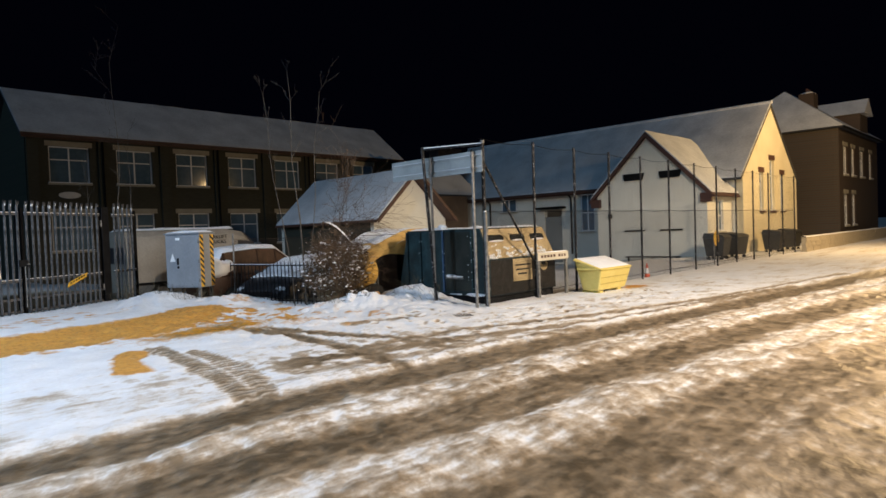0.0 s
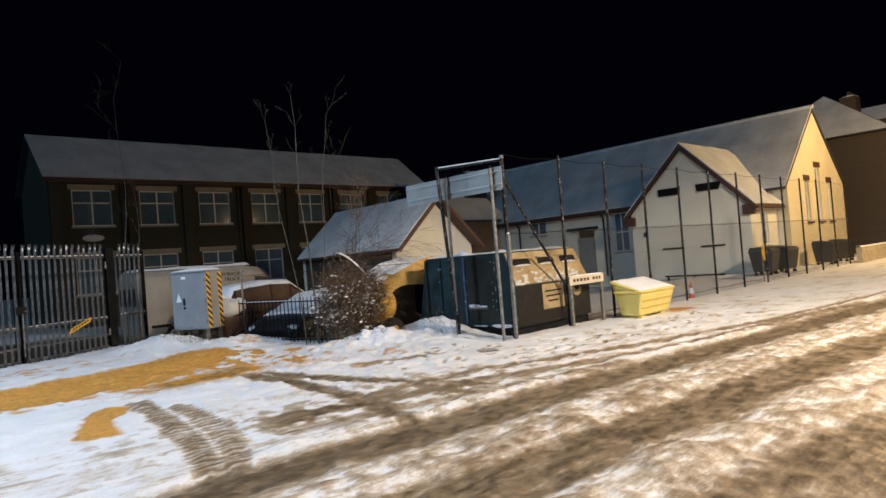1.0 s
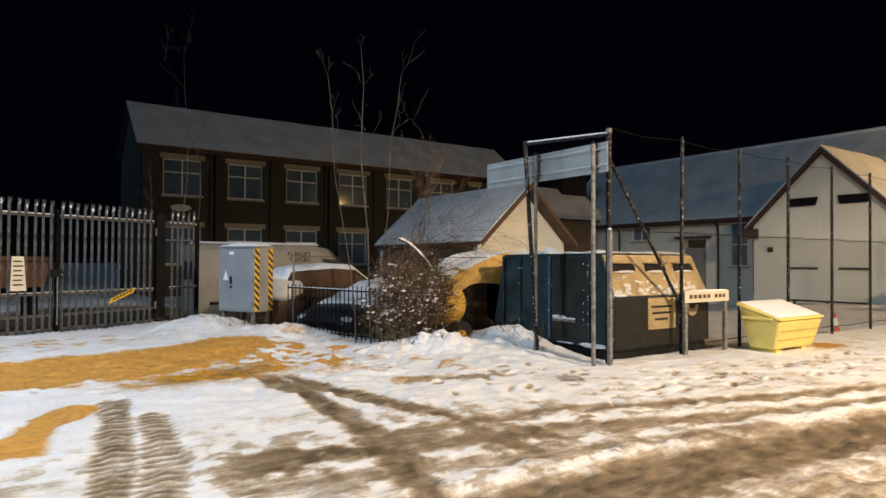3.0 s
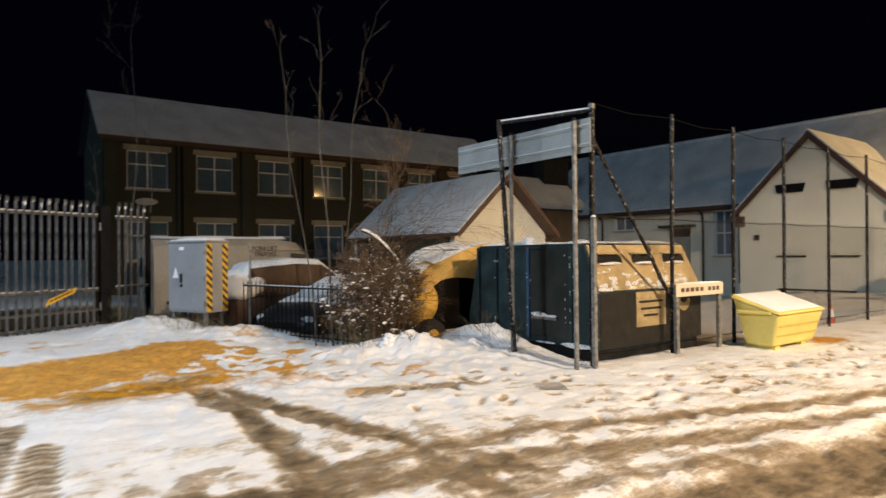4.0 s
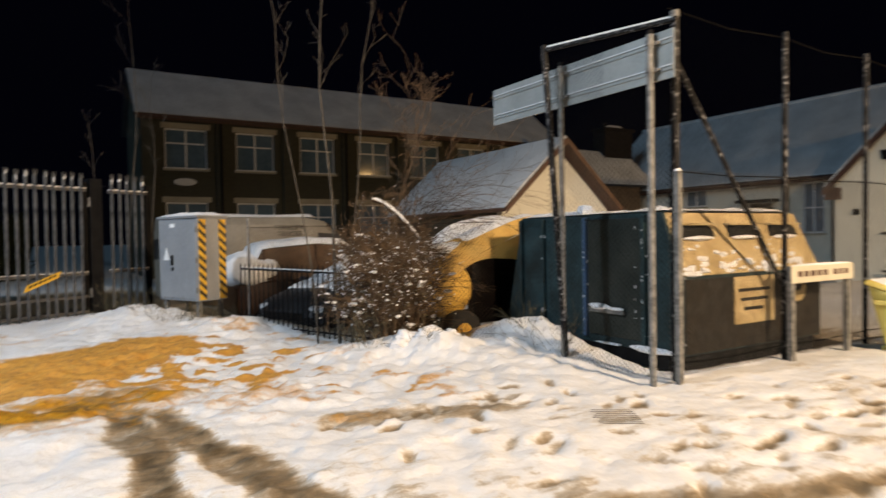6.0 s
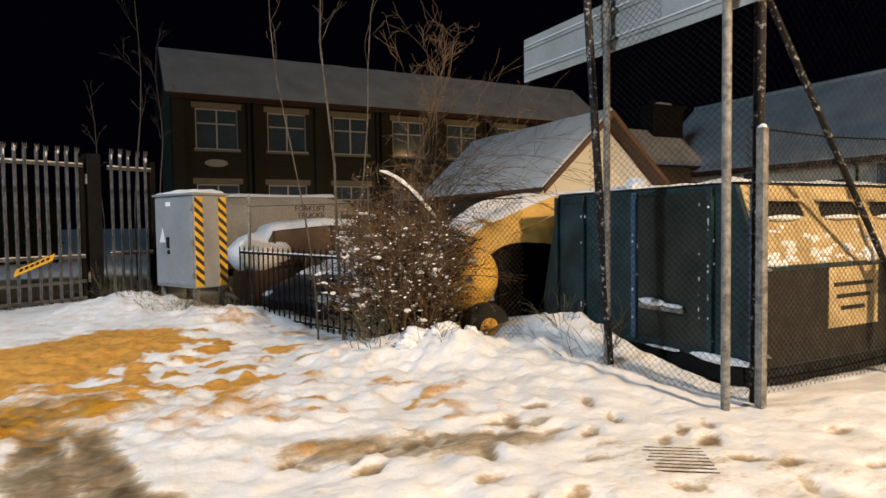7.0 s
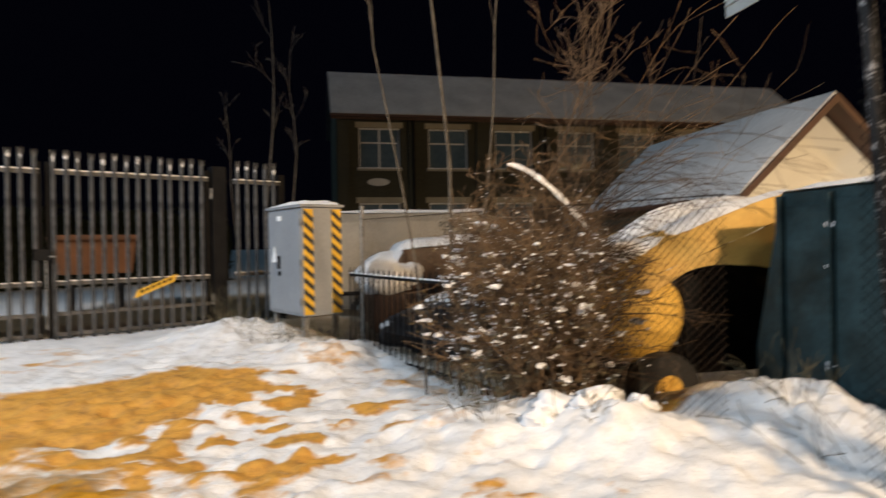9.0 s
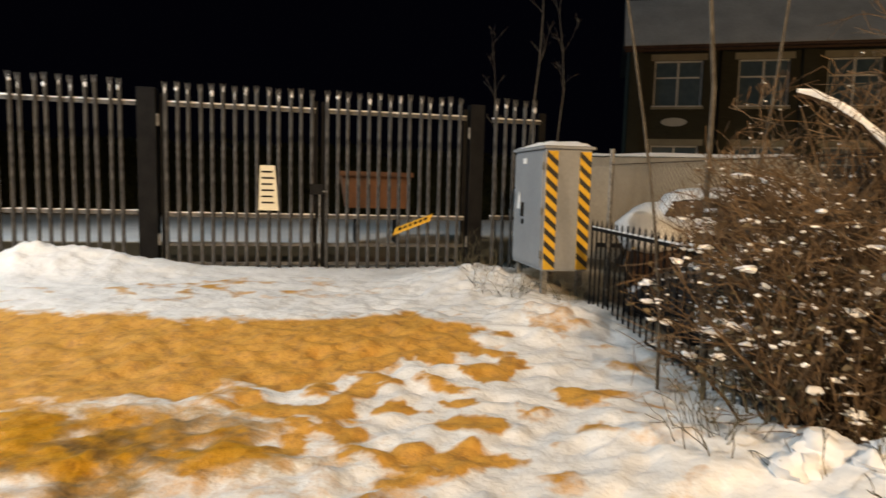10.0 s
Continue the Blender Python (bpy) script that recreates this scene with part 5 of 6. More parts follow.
hedge = thing("evergreen_hedge", pose(-1.2, 29.0, -0.3, 0, 0, 26.5), "dark hedge-shaped backdrop added behind the works yard", "hedge")
core, leaf = Geo(), Geo()
for k in range(48):
    core.blob((-17 + 0.48 * k, 0, 1.3), 0.5, 0.55, 1.5 + 0.3 * noise.noise(Vector((k * 0.4, 0, 0))), k, 0.4, 9, 7)
for k in range(9000):
    a, t = rng.uniform(-17.3, 5.9), rng.uniform(-0.3, math.pi)
    c = Vector((a, -0.62 * math.sin(t) + rng.uniform(-0.1, 0.1), 1.3 + (1.55 + 0.3 * noise.noise(Vector((a * 0.83, 0, 0)))) * math.cos(t)))
    u = Vector((rng.uniform(-1, 1), rng.uniform(-1, 1), rng.uniform(-1, 1))).normalized()
    v = u.orthogonal().normalized()
    s = rng.uniform(0.05, 0.11)
    leaf.add([c - u * s, c + v * s * 0.5, c + u * s, c - v * s * 0.5], [(0, 1, 2, 3)])
tagged(part("inner_growth", core, NIGHT_LEAF, hedge), kind="stuff")
tagged(part("foliage", leaf, NIGHT_LEAF, hedge), kind="stuff")


# ---- vehicles in the yard ----
TYRE = mat("black_tyre_rubber", (0.012, 0.012, 0.012), (0.025, 0.024, 0.023), 9, 0.85)
RIM = mat("silver_wheel_rim", (0.35, 0.33, 0.30), (0.5, 0.48, 0.45), 6, 0.4, 0.6)
CAR_GLASS = mat("dark_car_glass", (0.02, 0.02, 0.022), (0.035, 0.035, 0.04), 2, 0.38, 0, 0.0, spec=0.25)
LAMP_GLASS = mat("headlamp_glass", (0.4, 0.42, 0.45), (0.55, 0.57, 0.6), 6, 0.15)


def wheel(parent, x, y, r, outward, rim=None, share=0.62):
    ring = lambda rad, yy, n=20: [(x + rad * math.cos(2 * math.pi * k / n), yy, r + rad * math.sin(2 * math.pi * k / n)) for k in range(n)]
    y0, y1 = y - 0.1, y + 0.1
    w = part("wheel", Geo().hexa(ring(r * 0.96, y0), ring(r, y0 + 0.03)).hexa(ring(r, y0 + 0.031), ring(r, y1 - 0.031)).hexa(ring(r, y1 - 0.03), ring(r * 0.96, y1)), TYRE, parent, "black tyre", smooth=True)
    yo = y1 if outward > 0 else y0
    g = Geo().hexa(ring(r * share, yo + outward * 0.002), ring(r * (share - 0.04), yo + outward * 0.016))
    for k in range(5):
        a = 2 * math.pi * k / 5
        g.tube([(x, yo + outward * 0.02, r), (x + r * (share - 0.07) * math.cos(a), yo + outward * 0.02, r + r * (share - 0.07) * math.sin(a))], 0.025, 5)
    part("rim", g, rim or RIM, w)


def car(x, y, turn, z, paint, label, length=4.1, width=1.68, tall=1.42, snow_deep=0.06, glass=None):
    """A hatchback: nose along its own +x."""
    c = thing("parked_car", pose(x, y, z, 0, 0, turn), label, "car", "cars in the yard")
    h, hw = length / 2, width / 2
    # deck line along the length: place, half width, deck height, floor height
    deck = [(-h, hw * 0.80, 0.80, 0.34), (-h + 0.12, hw * 0.93, 0.92, 0.24), (-h + 0.6, hw, 0.96, 0.2), (-0.6, hw, 0.93, 0.2), (0.55, hw, 0.91, 0.2),
            (1.0, hw * 0.99, 0.89, 0.2), (h - 0.55, hw * 0.97, 0.80, 0.2), (h - 0.18, hw * 0.90, 0.70, 0.24), (h, hw * 0.72, 0.56, 0.34)]
    rows = []
    for px, w, top, low in deck:
        rows.append([(px, -w * 0.94, low), (px, -w, low + 0.12), (px, -w, top * 0.62), (px, -w * 0.965, top - 0.07), (px, -w * 0.86, top), (px, 0, top + 0.035),
                     (px, w * 0.86, top), (px, w * 0.965, top - 0.07), (px, w, top * 0.62), (px, w, low + 0.12), (px, w * 0.94, low), (px, 0, low)])
    g = Geo()
    n = 12
    g.v = [p for r in rows for p in r]
    for i in range(len(rows) - 1):
        g.f += [(i * n + k, i * n + (k + 1) % n, (i + 1) * n + (k + 1) % n, (i + 1) * n + k) for k in range(n)]
    g.f += [tuple(range(n)), tuple(range((len(rows) - 1) * n, len(rows) * n))]
    part("body", g, paint, c, bevel=0.015, smooth=True)
    cabin = [(-h + 0.14, 0.86, 0.93, 0.94), (-h + 0.5, 0.80, 0.95, tall - 0.08), (-0.5, 0.76, 0.93, tall), (0.1, 0.74, 0.92, tall - 0.03), (0.95, 0.86, 0.90, 0.91)]
    cg, roof = Geo(), Geo()
    rows = [[(px, -hw * 0.93, low), (px, -hw * (k + 0.02), (low + top) / 2), (px, -hw * (k - 0.06) if top > 1.2 else -hw * 0.9, top), (px, hw * (k - 0.06) if top > 1.2 else hw * 0.9, top), (px, hw * (k + 0.02), (low + top) / 2), (px, hw * 0.93, low)] for px, k, low, top in cabin]
    cg.sheet(rows)
    part("glasshouse", cg, glass or CAR_GLASS, c, "dark car windows", smooth=True)
    rr = [[(q[0], q[1] * 1.01, q[2] + 0.008) for q in row[2:4]] for row in rows[1:4]]
    part("roof", Geo().sheet([[(a[0], a[1] + (b[1] - a[1]) * t / 6, a[2] + 0.03 * math.sin(math.pi * t / 6)) for t in range(7)] for a, b in rr]), paint, c, smooth=True)
    for s in (0, -1):
        sgn = -1 if s == 0 else 1
        for a, b in ((1, 1), (2, 2), (3, 3)):
            low, top = rows[a][0 if s == 0 else 5], rows[a][2 if s == 0 else 3]
            part("pillar", Geo().tube([(low[0], low[1] * 1.0, low[2]), (rows[a][1 if s == 0 else 4][0], rows[a][1 if s == 0 else 4][1] * 1.012, rows[a][1][2]), (top[0], top[1] * 1.012, top[2])], 0.03, 5), paint, c)
        part("windscreen_pillar", Geo().tube([(rows[4][2][0], sgn * hw * 0.9, 0.91), (rows[3][2][0], sgn * hw * 0.69, rows[3][2][2])], 0.03, 5), paint, c)
        part("headlight", Geo().blob((h - 0.16, sgn * hw * 0.66, 0.60), 0.12, 0.16, 0.08, 1, 0.1), LAMP_GLASS, c, smooth=True)
        part("door_mirror", Geo().blob((0.72, sgn * (hw + 0.07), 0.97), 0.06, 0.09, 0.06, 2, 0.1), paint, c, smooth=True)
        wheel(c, h - 0.72, sgn * (hw - 0.07), 0.30, sgn), wheel(c, -h + 0.68, sgn * (hw - 0.07), 0.30, sgn)
    part("grille", Geo().box(h - 0.03, h + 0.012, -0.42, 0.42, 0.44, 0.56), DARK, c, bevel=0.01)
    part("bumper", Geo().box(h - 0.12, h + 0.05, -hw * 0.8, hw * 0.8, 0.24, 0.40), DARK, c, bevel=0.04)

    def snow(name, x0, x1, w, z_at, m=14):
        lo = []
        for i in range(m + 1):
            row = []
            for j in range(11):
                a, b = i / m, -1 + 2 * j / 10
                px = x0 + (x1 - x0) * a
                edge = min(i, m - i, j, 10 - j)
                lump = snow_deep * (1 + 0.5 * noise.noise(Vector((px * 2 + x, b * 2, 1)))) if edge else 0.004
                row.append((px, w(px) * b, z_at(px, b) + lump))
            lo.append(row)
        part(name, Geo().sheet(lo), SNOW, c, "soft snow cover", smooth=True)
    xs_d, ws_d, zs_d = [d[0] for d in deck], [d[1] for d in deck], [d[2] for d in deck]
    snow("bonnet_snow", 0.98, h - 0.1 if tall > 1.3 else h - 0.75, lambda px: float(np.interp(px, xs_d, ws_d)) * 0.90, lambda px, b: float(np.interp(px, xs_d, zs_d)) + 0.035 * (1 - abs(b)) + 0.004)
    xs_c, zs_c = [k[0] for k in cabin], [k[3] for k in cabin]
    snow("roof_snow", cabin[0][0] + 0.05, 0.92, lambda px: hw * float(np.interp(px, xs_c, [0.84, 0.735, 0.70, 0.68, 0.84])), lambda px, b: float(np.interp(px, xs_c, zs_c)) + 0.045 * (1 - b * b) + 0.012, 20)
    return c


# both car paints are darkened to stand in for shade behind the railings
SILVER = mat("shade_dark_silver_paint", (0.018, 0.021, 0.026), (0.035, 0.040, 0.048), 2, 0.45, 0.2, 0, spec=0.25)
RUST = mat("shade_dark_copper_paint", (0.035, 0.016, 0.008), (0.055, 0.026, 0.012), 2, 0.5, 0.1, 0, spec=0.2)
brown_car = car(10.0, 17.3, 0, -0.32, RUST, "copper-brown hatchback with snow on its roof and tail", length=4.1, tall=1.6, snow_deep=0.09, glass=mat("brown_car_glass", (0.05, 0.026, 0.012), (0.09, 0.045, 0.02), 5, 0.45, 0, 0.05, spec=0.25))
part("tail_snow", Geo().blob((-1.68, -0.05, 1.10), 0.52, 0.86, 0.42, 12, 0.25, 22, 16), SNOW, brown_car, "thick snow over the tail", smooth=True)
car(9.9, 15.1, 205, -0.30, SILVER, "dark silver hatchback parked nose to the railings", length=4.0, tall=1.25)

# yellow yard machine of unknown kind, modelled as a tank trailer under a tarpaulin
trailer = thing("tank_trailer", pose(9.68, 11.9, -0.2), "yellow yard machine modelled as a tank under a snowy tarpaulin beside the recycling bank", "trailer")
TANK = mat("yellow_tank_paint", (0.60, 0.34, 0.05), (0.74, 0.47, 0.10), 2.5, 0.5, 0, 0.12)
rows = []
for k, (yy, rr) in enumerate(((0.0, 0.22), (0.03, 0.32), (0.10, 0.385), (0.25, 0.40), (1.0, 0.40), (1.14, 0.385), (1.22, 0.30))):
    rows.append([(rr * math.cos(t) * 1.02, yy, 0.86 + rr * math.sin(t)) for t in [2 * math.pi * i / 22 for i in range(22)]])
g = Geo()
g.v = [p for r in rows for p in r]
for i in range(len(rows) - 1):
    g.f += [(i * 22 + k, i * 22 + (k + 1) % 22, (i + 1) * 22 + (k + 1) % 22, (i + 1) * 22 + k) for k in range(22)]
g.f += [tuple(range(22)), tuple(range(6 * 22, 7 * 22))]
part("tank", g, TANK, trailer, smooth=True)
cover, snow_top = [], []
for i in range(27):
    a = i / 26
    row, row2 = [], []
    for j in range(13):
        b = j / 12
        px = -0.85 + 3.3 * a
        pz = 1.24 + 0.58 * step(0.0, 0.75, np.array(a)) - 0.05 * math.sin(b * math.pi * 3 + a * 5)
        drop = 0.0 if 0 < j < 12 else 0.16
        pz -= 0.28 * (1 - step(0.0, 0.18, np.array(a))) + drop
        q = (px, -0.05 + 1.4 * b, float(pz) + 0.025 * noise.noise(Vector((px * 3, b * 4, 2))))
        row.append(q)
        if 1 <= j <= 11:
            deep = 0.07 * max(0.0, 0.45 + noise.noise(Vector((px * 1.9, b * 3, 7)))) if 1 < j < 11 and 0 < i < 26 else 0.0
            row2.append((q[0], q[1], q[2] - 0.006 + deep))
    cover.append(row), snow_top.append(row2)
part("tarpaulin", Geo().sheet(cover), mat("ochre_tarpaulin", (0.46, 0.27, 0.06), (0.60, 0.38, 0.10), 3, 0.7, 0, 0.3), trailer, "ochre tarpaulin", smooth=True)
skirt = []
for i in range(27):
    a = i / 26
    q = cover[i][0]
    low = 0.10 + 0.30 * float(step(0.42, 0.62, np.array(a))) + 0.03 * math.sin(a * 31)
    skirt.append([(q[0], q[1] - 0.012 - 0.03 * k / 4 + 0.012 * math.sin(a * 40 + k), q[2] - low * k / 4) for k in range(5)])
part("tarpaulin_skirt", Geo().sheet(skirt), bpy.data.materials["ochre_tarpaulin"], trailer, "creased ochre hem", smooth=True)
part("tarpaulin_snow", Geo().sheet(snow_top), SNOW, trailer, "patchy snow on the tarpaulin", smooth=True)
part("chassis", Geo().box(-0.6, 2.3, 0.2, 0.28, 0.34, 0.44).box(-0.6, 2.3, 0.95, 1.03, 0.34, 0.44).box(-0.6, -0.5, 0.281, 0.949, 0.34, 0.44).box(2.2, 2.3, 0.281, 0.949, 0.34, 0.44), DARK, trailer)
for px in (0.45, 1.6):
    part("stay", Geo().tube([(px, 0.24, 0.44), (px, 0.24, 1.5)], 0.03, 6), DARK, trailer)
    part("stay", Geo().tube([(px, 1.0, 0.44), (px, 1.0, 1.5)], 0.03, 6), DARK, trailer)
# added black sheet that stands in for deep shade under the tarpaulin
part("side_sheet", Geo().hexa([(0.46, 0.16, 0.35), (2.3, 0.16, 0.35), (2.3, 0.19, 0.35), (0.46, 0.19, 0.35)], [(0.40, 0.12, 1.36), (2.3, 0.12, 1.6), (2.3, 0.15, 1.6), (0.40, 0.15, 1.36)]), DARK, trailer)
wheel(trailer, 0.12, -0.02, 0.29, -1, TANK, 0.42), wheel(trailer, 0.12, 1.25, 0.29, 1, TANK, 0.42)

# unidentified brown thing in the yard behind the gate, modelled as a skip
skip = thing("rusty_skip", pose(3.2, 20.2, -0.15, 0, 0, 26.5), "unidentified brown thing behind the gate, modelled as a small skip", "skip")
SKIP = mat("plain_brown_steel", (0.11, 0.042, 0.014), (0.19, 0.075, 0.026), 2.5, 0.75, 0, 0.25)
part("body", Geo().hexa([(-0.62, 0, 0.98), (0.58, 0, 0.98), (0.58, 0.8, 0.98), (-0.62, 0.8, 0.98)], [(-0.75, -0.1, 1.7), (0.65, -0.1, 1.7), (0.65, 0.9, 1.7), (-0.75, 0.9, 1.7)]), SKIP, skip, bevel=0.02)
part("rim", Geo().box(-0.78, 0.68, -0.13, -0.1, 1.62, 1.71), SKIP, skip)
for x in (-0.45, 0.38):
    part("leg", Geo().box(x, x + 0.08, 0.1, 0.7, -0.2, 0.975), DARK, skip)

van = thing("panel_van", pose(7.2, 20.2, -0.35), "long white panel van with dark lettering and snowy roof", "van", kind="")
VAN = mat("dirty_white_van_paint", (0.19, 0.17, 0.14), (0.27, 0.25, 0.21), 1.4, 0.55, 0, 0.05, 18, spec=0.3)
side_line = [(0.0, 2.28), (3.3, 2.30), (3.9, 2.20), (4.35, 1.72), (4.62, 1.36), (5.25, 1.18), (5.45, 0.95), (5.48, 0.45)]
rows = []
for px, top in side_line:
    w = 1.9 if px < 4.4 else 1.9 - 0.25 * (px - 4.4)
    c = 0.95
    rows.append([(px, c - w / 2 + 0.05, 0.32), (px, c - w / 2, 0.5), (px, c - w / 2, min(top * 0.6, 1.3)), (px, c - w / 2 + 0.08, top - 0.18), (px, c - w / 2 + 0.26, top), (px, c, top + 0.03),
                 (px, c + w / 2 - 0.26, top), (px, c + w / 2 - 0.08, top - 0.18), (px, c + w / 2, min(top * 0.6, 1.3)), (px, c + w / 2, 0.5), (px, c + w / 2 - 0.05, 0.32)])
g = Geo()
n = 11
g.v = [p for r in rows for p in r]
for i in range(len(rows) - 1):
    g.f += [(i * n + k, i * n + (k + 1) % n, (i + 1) * n + (k + 1) % n, (i + 1) * n + k) for k in range(n)]
g.f += [tuple(range(n)), tuple(range((len(rows) - 1) * n, len(rows) * n))]
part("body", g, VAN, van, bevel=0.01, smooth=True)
part("cab_window", Geo().hexa([(3.65, -0.012, 1.36), (4.42, 0.0, 1.36), (4.15, 0.045, 1.86), (3.65, 0.045, 1.90)], [(3.65, 0.04, 1.36), (4.42, 0.05, 1.36), (4.15, 0.09, 1.86), (3.65, 0.09, 1.90)]), CAR_GLASS, van)
part("windscreen", Geo().hexa([(4.60, 0.22, 1.40), (4.60, 1.68, 1.40), (4.0, 1.60, 2.14), (4.0, 0.30, 2.14)], [(4.64, 0.22, 1.42), (4.64, 1.68, 1.42), (4.04, 1.60, 2.16), (4.04, 0.30, 2.16)]), CAR_GLASS, van)
part("sill_strip", Geo().box(0.3, 5.0, -0.02, 0.0, 0.62, 0.70), DARK, van)
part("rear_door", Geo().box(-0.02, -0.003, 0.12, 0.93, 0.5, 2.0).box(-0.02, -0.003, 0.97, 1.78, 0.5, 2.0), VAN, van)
part("rear_window", Geo().box(-0.03, -0.021, 0.22, 0.85, 1.3, 1.8).box(-0.03, -0.021, 1.05, 1.68, 1.3, 1.8), CAR_GLASS, van)
part("door_mirror", Geo().box(4.2, 4.34, -0.18, -0.04, 1.3, 1.6), DARK, van, bevel=0.03)
for px in (1.0, 4.55):
    wheel(van, px, 0.1, 0.34, -1), wheel(van, px, 1.8, 0.34, 1)
sheet = []
for i in range(25):
    row = []
    for j in range(9):
        px, q = 0.02 + 3.7 * i / 24, 0.30 + 1.3 * j / 8
        edge = min(i, 24 - i, j, 8 - j)
        row.append((px, q, 2.305 + (0.07 + 0.03 * noise.noise(Vector((px, q * 2, 9))) if edge else 0.0)))
    sheet.append(row)
part("roof_snow", Geo().sheet(sheet), SNOW, van, smooth=True)
for text, z in (("FORKLIFT", 1.98), ("TRUCKS", 1.82)):
    cu = bpy.data.curves.new("lettering", "FONT")
    cu.body, cu.size, cu.extrude, cu.align_x = text, 0.17, 0.002, "CENTER"
    cu.materials.append(DARK)
    ob = new("lettering", cu)
    ob.parent = van
    ob.matrix_local = pose(2.9, 0.035 if z < 1.9 else 0.055, z, 84, 0, 0)
    tagged(ob, "dark printed lettering")


# ---- far house, boundary wall and loose things by the hall ----
house = thing("brick_house", pose(45, 9.4, 0), "tall dark brick house with snowy hipped roof and chimney", "house")
HOUSE = brick_mat("house_brick", (0.045, 0.03, 0.02), (0.07, 0.046, 0.03), (0.055, 0.05, 0.04))
hf = lambda a, d, z: (a, d, z)
HW = [(1.2, 2.2, 1.0, 3.0), (1.2, 2.2, 4.2, 6.0), (3.4, 4.4, 4.2, 6.0), (3.4, 4.4, 1.0, 3.0), (6.0, 7.2, 4.2, 6.0), (9.0, 10.0, 4.2, 6.0)]
part("front_wall", wall_sheet(Geo(), hf, 0, 12, -0.5, 7.1, 0, 0.3, HW), HOUSE, house)
part("side_wall", Geo().box(0, 0.3, 0.303, 7.6, -0.5, 7.1), HOUSE, house)
part("back_wall", Geo().box(0.303, 12, 7.3, 7.6, -0.5, 7.1), HOUSE, house)
part("side_wall", Geo().box(11.7, 12, 0.303, 7.297, -0.5, 7.1), HOUSE, house)
for h in HW:
    window(house, hf, *h, 0.12, mullions=1)
for nm, d, m, o in (("roof", 0.0, SLATE, 0.4), ("roof_snow", 0.09, ROOF_SNOW, 0.38)):
    g = Geo()
    g.add([(-o, -o, 7.0 + d), (12 + o, -o, 7.0 + d), (12 + o, 7.6 + o, 7.0 + d), (-o, 7.6 + o, 7.0 + d), (3.2, 3.8, 10.2 + d), (8.8, 3.8, 10.2 + d)],
          [(0, 1, 5, 4), (1, 2, 5), (2, 3, 4, 5), (3, 0, 4), (0, 3, 2, 1)])
    part(nm, g, m, house)
ch = part("chimney", Geo().box(3.0, 4.1, 2.0, 2.9, 8.3, 9.9), HOUSE, house)
part("chimney_snow", Geo().blob((3.55, 2.45, 9.92), 0.6, 0.5, 0.14, 3), SNOW, ch, smooth=True)
for x in (3.3, 3.8):
    part("chimney_pot", Geo().tube([(x, 2.45, 9.9), (x, 2.45, 10.25)], [0.13, 0.10], 10), BROWN, ch)
dormer = part("dormer", Geo().hexa([(5.2, -0.2, 7.2), (7.6, -0.2, 7.2), (7.6, 2.4, 7.2), (5.2, 2.4, 7.2)], [(5.2, -0.2, 8.4), (7.6, -0.2, 8.4), (7.6, 2.4, 8.4), (5.2, 2.4, 8.4)]), HOUSE, house)
part("dormer_roof", Geo().hexa([(5.0, -0.5, 8.41), (7.8, -0.5, 8.41), (7.8, 3.2, 8.41), (5.0, 3.2, 8.41)], [(6.4, -0.5, 9.5), (6.41, -0.5, 9.5), (6.41, 3.4, 9.5), (6.4, 3.4, 9.5)]), ROOF_SNOW, dormer)
part("gutter", Geo().tube([(-0.4, -0.42, 6.98), (12.4, -0.42, 6.98)], 0.07, 8), DARK, house)

wall = thing("boundary_wall", pose(33.0, 8.3, 0), "low pale stone boundary wall capped with snow", "wall", kind="structure")
wall.name = "wall_boundary"
rng = random.Random(8)
WALLSTONE = mat("pale_wall_stone", (0.34, 0.29, 0.20), (0.46, 0.40, 0.28), 2.2, 0.9, 0, 0.4)
block = mesh_of("stone_block", Geo().hexa([(0.005, 0.0, 0.006), (0.585, 0.0, 0.006), (0.585, 0.24, 0.006), (0.005, 0.24, 0.006)], [(0.02, 0.012, 0.222), (0.572, 0.012, 0.222), (0.572, 0.228, 0.222), (0.02, 0.228, 0.222)]), WALLSTONE)
part("core", Geo().box(0, 22, 0.03, 0.21, -0.4, 0.66), WALLSTONE, wall)
for r in range(3):
    for k in range(36):
        ob = part("stone_block", block, WALLSTONE, wall)
        ob.location = (0.6 * k + 0.3 * (r % 2), rng.uniform(-0.01, 0.01), 0.23 * r - 0.03)
sn = []
for i in range(60):
    x = 22 * i / 59
    sn.append([(x, q, 0.665 + (0.0 if q in (0.0, 0.24) else 0.05 + 0.02 * noise.noise(Vector((x, q * 9, 0))))) for q in (0.0, 0.06, 0.12, 0.18, 0.24)])
part("coping_snow", Geo().sheet(sn), SNOW, wall, smooth=True)


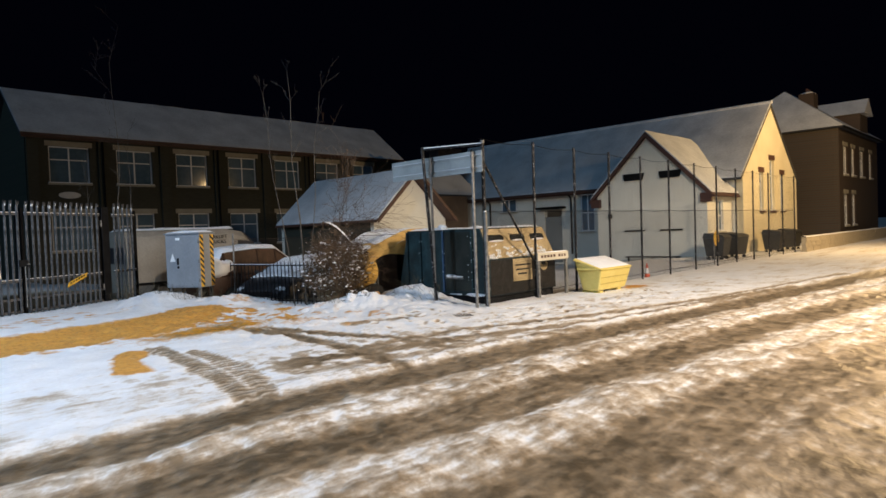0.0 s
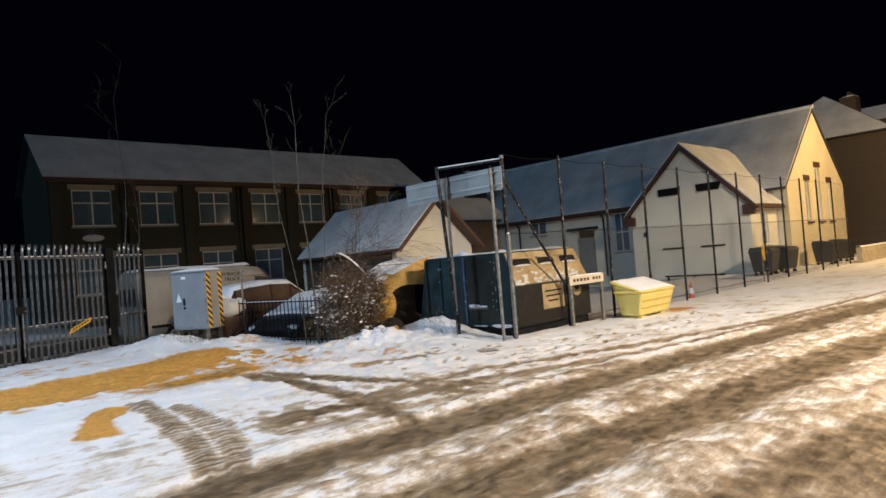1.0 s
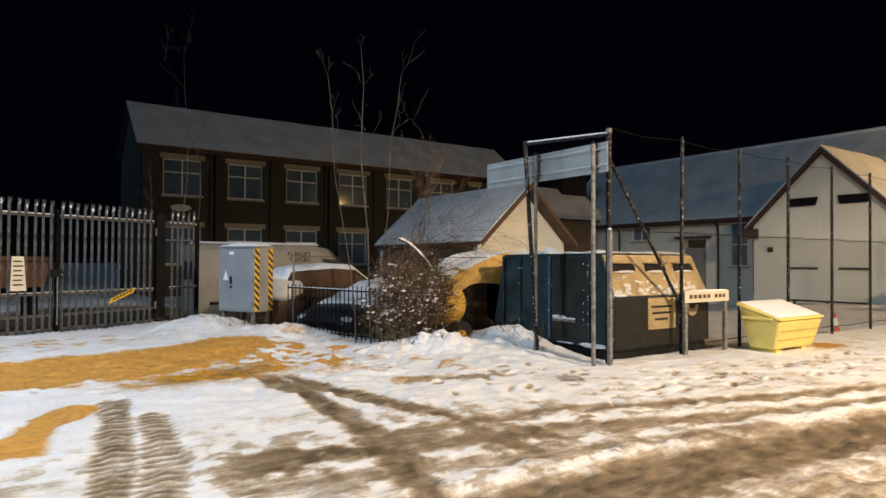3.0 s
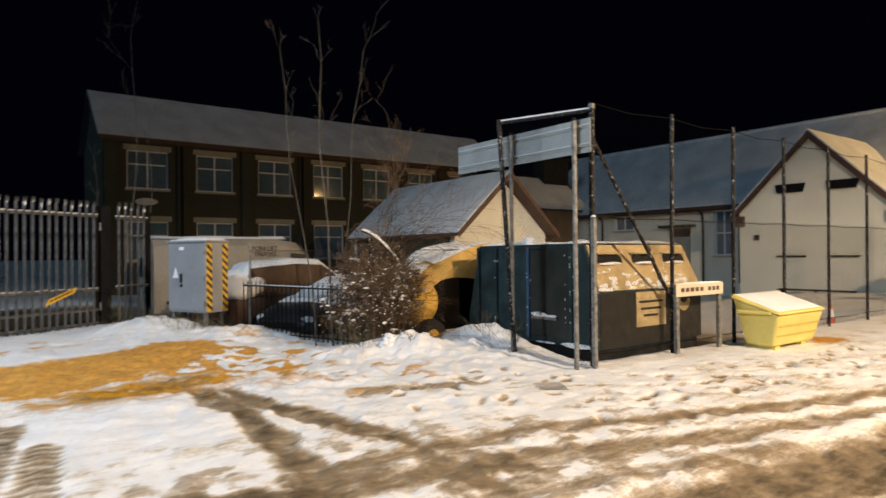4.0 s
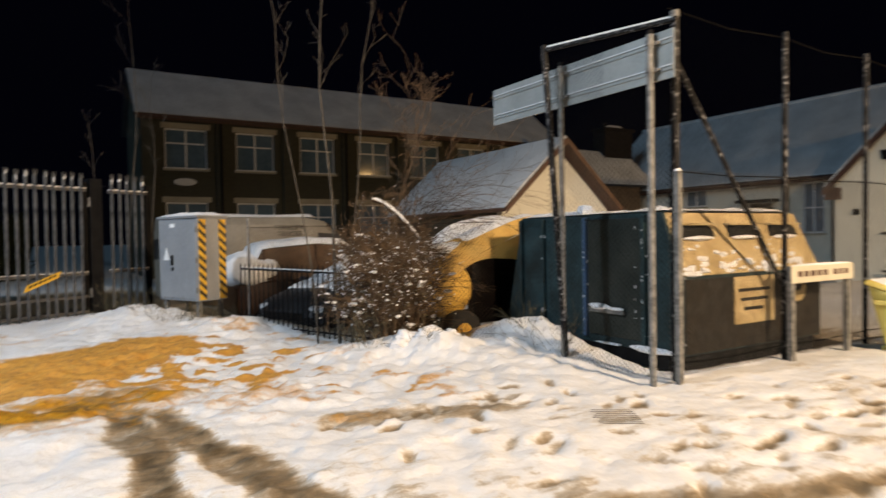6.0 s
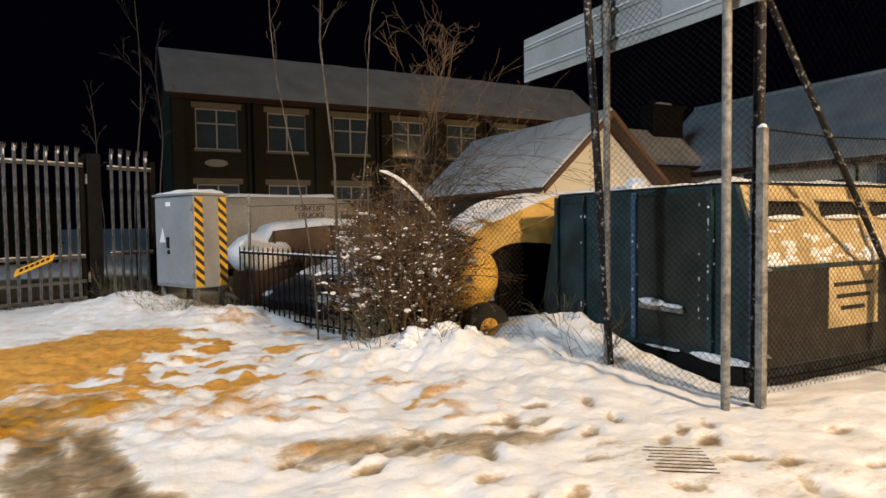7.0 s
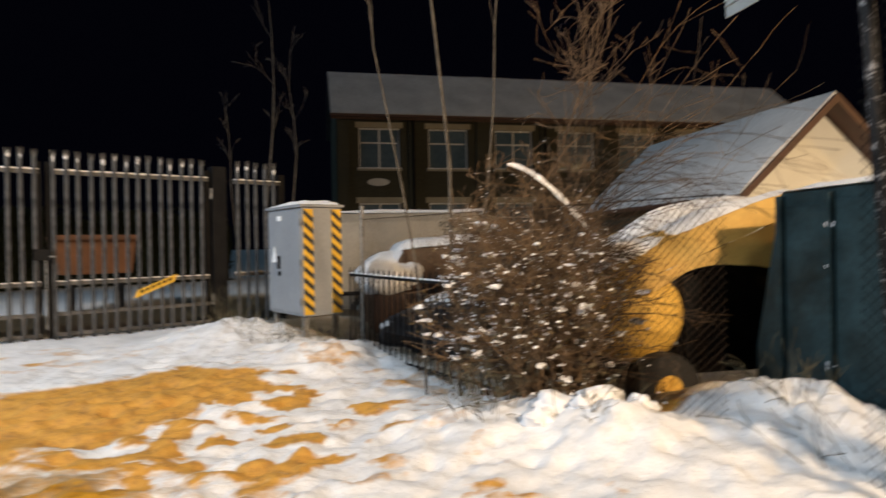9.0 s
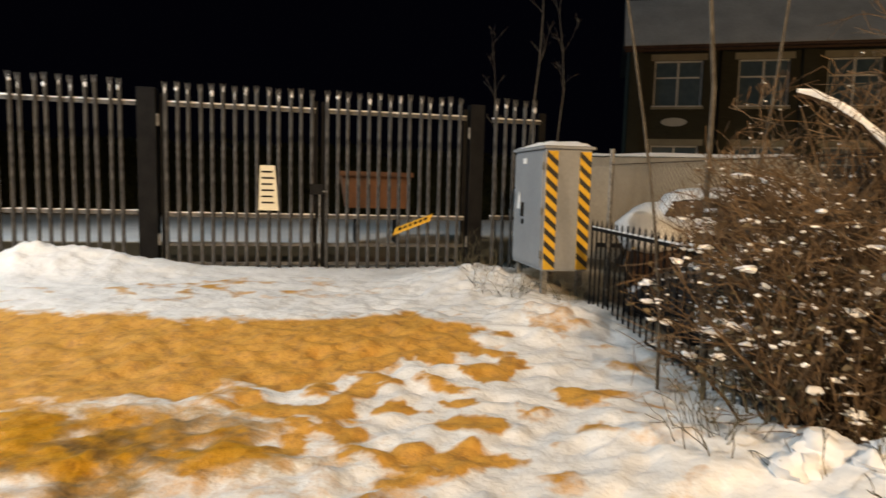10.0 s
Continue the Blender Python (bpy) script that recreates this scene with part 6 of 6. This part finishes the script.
def eurobin(x, y, turn, label, paint):
    b = thing("wheeled_bin", pose(x, y, height(x, y) - 0.02, 0, 0, turn) @ Matrix.Scale(0.85, 4), label, "bin", "bins by the hall")
    part("body", Geo().hexa([(-0.5, -0.38, 0.18), (0.5, -0.38, 0.18), (0.5, 0.38, 0.18), (-0.5, 0.38, 0.18)], [(-0.62, -0.5, 1.05), (0.62, -0.5, 1.05), (0.62, 0.5, 1.05), (-0.62, 0.5, 1.05)]), paint, b, bevel=0.03)
    part("lid", Geo().hexa([(-0.65, -0.53, 1.055), (0.65, -0.53, 1.055), (0.65, 0.53, 1.055), (-0.65, 0.53, 1.055)], [(-0.6, -0.4, 1.2), (0.6, -0.4, 1.2), (0.6, 0.45, 1.3), (-0.6, 0.45, 1.3)]), paint, b, bevel=0.03)
    for px, py in ((-0.42, -0.3), (0.42, -0.3), (-0.42, 0.3), (0.42, 0.3)):
        part("castor", Geo().tube([(px - 0.03, py, 0.08), (px + 0.03, py, 0.08)], 0.09, 10).box(px - 0.02, px + 0.02, py - 0.02, py + 0.02, 0.1, 0.19), TYRE, b)
    return b


BINBLACK = mat("black_bin_plastic", (0.012, 0.013, 0.013), (0.025, 0.026, 0.026), 3, 0.5)
eurobin(26.6, 10.0, 4, "black plastic wheeled bin beside the boarded wing", BINBLACK)
eurobin(28.2, 9.9, -6, "black plastic wheeled bin beside the boarded wing", BINBLACK)
eurobin(33.0, 9.7, 3, "dark wheeled bin under the road gable", BINBLACK)
eurobin(35.6, 9.7, -4, "dark wheeled bin under the road gable", BINBLACK)

ysign = thing("yellow_notice_stand", pose(23.4, 8.85, height(23.4, 8.85)), "yellow rounded notice board on two short legs", "sign")
ring = [(0.22 * math.cos(k * math.pi / 8), 0.28 * math.sin(k * math.pi / 8)) for k in range(16)]
part("board", Geo().hexa([(x, -0.01, 0.95 + z) for x, z in ring], [(x, 0.01, 0.95 + z) for x, z in ring]), YELLOW, ysign)
for x in (-0.16, 0.16):
    part("leg", Geo().tube([(x, 0.02, -0.1), (x, 0.02, 1.0)], 0.02, 8), GALV, ysign)

cone = thing("traffic_cone", pose(18.4, 9.1, height(18.4, 9.1)) @ Matrix.Scale(0.68, 4), "orange and white traffic cone standing in snow", "traffic cone")
ORANGE = mat("orange_cone_plastic", (0.50, 0.07, 0.02), (0.60, 0.10, 0.03), 4, 0.5)
lathe = lambda z0, z1: Geo().tube([(0, 0, z0), (0, 0, z1)], [0.14 - 0.16 * z0, 0.14 - 0.16 * z1], 14)
part("base", Geo().box(-0.18, 0.18, -0.18, 0.18, -0.02, 0.035), ORANGE, cone, bevel=0.01)
part("body", lathe(0.036, 0.25), ORANGE, cone, smooth=True)
part("white_sleeve", lathe(0.251, 0.5), FRAME_WHITE, cone, smooth=True)
part("tip", lathe(0.501, 0.72), ORANGE, cone, smooth=True)

sky_l = thing("roof_light", pose(32.35, 20.7, 4.32, 0, -40, 0) @ Matrix.Scale(0.7, 4), "small dark-framed roof light on the hall roof", "roof light")
part("frame", Geo().box(-0.55, 0.55, -0.8, -0.74, 0.16, 0.26).box(-0.55, 0.55, 0.74, 0.8, 0.16, 0.26).box(-0.55, -0.49, -0.73, 0.73, 0.16, 0.26).box(0.49, 0.55, -0.73, 0.73, 0.16, 0.26), DARK, sky_l)
part("pane", Geo().box(-0.48, 0.48, -0.73, 0.73, 0.2, 0.21), ROOF_SNOW, sky_l, "snow-covered pane")

# ---- drain cover and weeds ----
drain = thing("drain_cover", pose(8.72, 8.05, 0.0, 0, 0, -35), "slotted iron drain cover showing through the snow", "drain cover")
IRON = mat("wet_cast_iron", (0.03, 0.027, 0.024), (0.06, 0.055, 0.05), 8, 0.5, 0.4)
part("lid", Geo().box(-0.25, 0.25, -0.22, 0.22, -0.10, -0.05), IRON, drain)
for k in range(8):
    q = -0.19 + 0.05 * k
    part("slot", Geo().box(-0.17 + 0.02 * (k % 3), 0.17, q, q + 0.009, -0.05, 0.002), IRON, drain)

rng = random.Random(33)
WEED = mat("withered_weed", (0.035, 0.035, 0.018), (0.10, 0.085, 0.05), 9, 0.8)
for cx, cy, n, tall in ((6.6, 14.7, 26, 0.28), (7.3, 14.75, 22, 0.26), (6.2, 15.3, 18, 0.25), (9.75, 9.95, 14, 0.45), (8.2, 11.4, 24, 0.35), (8.75, 10.95, 14, 0.22), (5.9, 16.6, 26, 0.5), (9.9, 10.6, 10, 0.4)):
    w = thing("weed_clump", pose(cx, cy, height(cx, cy) - 0.02), "withered weeds poking through the snow", "weeds", "weeds")
    g = Geo()
    for k in range(n):
        a, r = rng.uniform(0, 6.28), rng.uniform(0, 0.28)
        grow(g, rng, Vector((r * math.cos(a), r * math.sin(a), 0)), Vector((math.cos(a) * 0.6, math.sin(a) * 0.6, 1)), tall * rng.uniform(0.5, 1.1), 0.004, 1, None, 0.35, (2, 4), 3, 0.0)
    part("growth", g, WEED, w)
    w.children[0]["kind"] = "stuff"
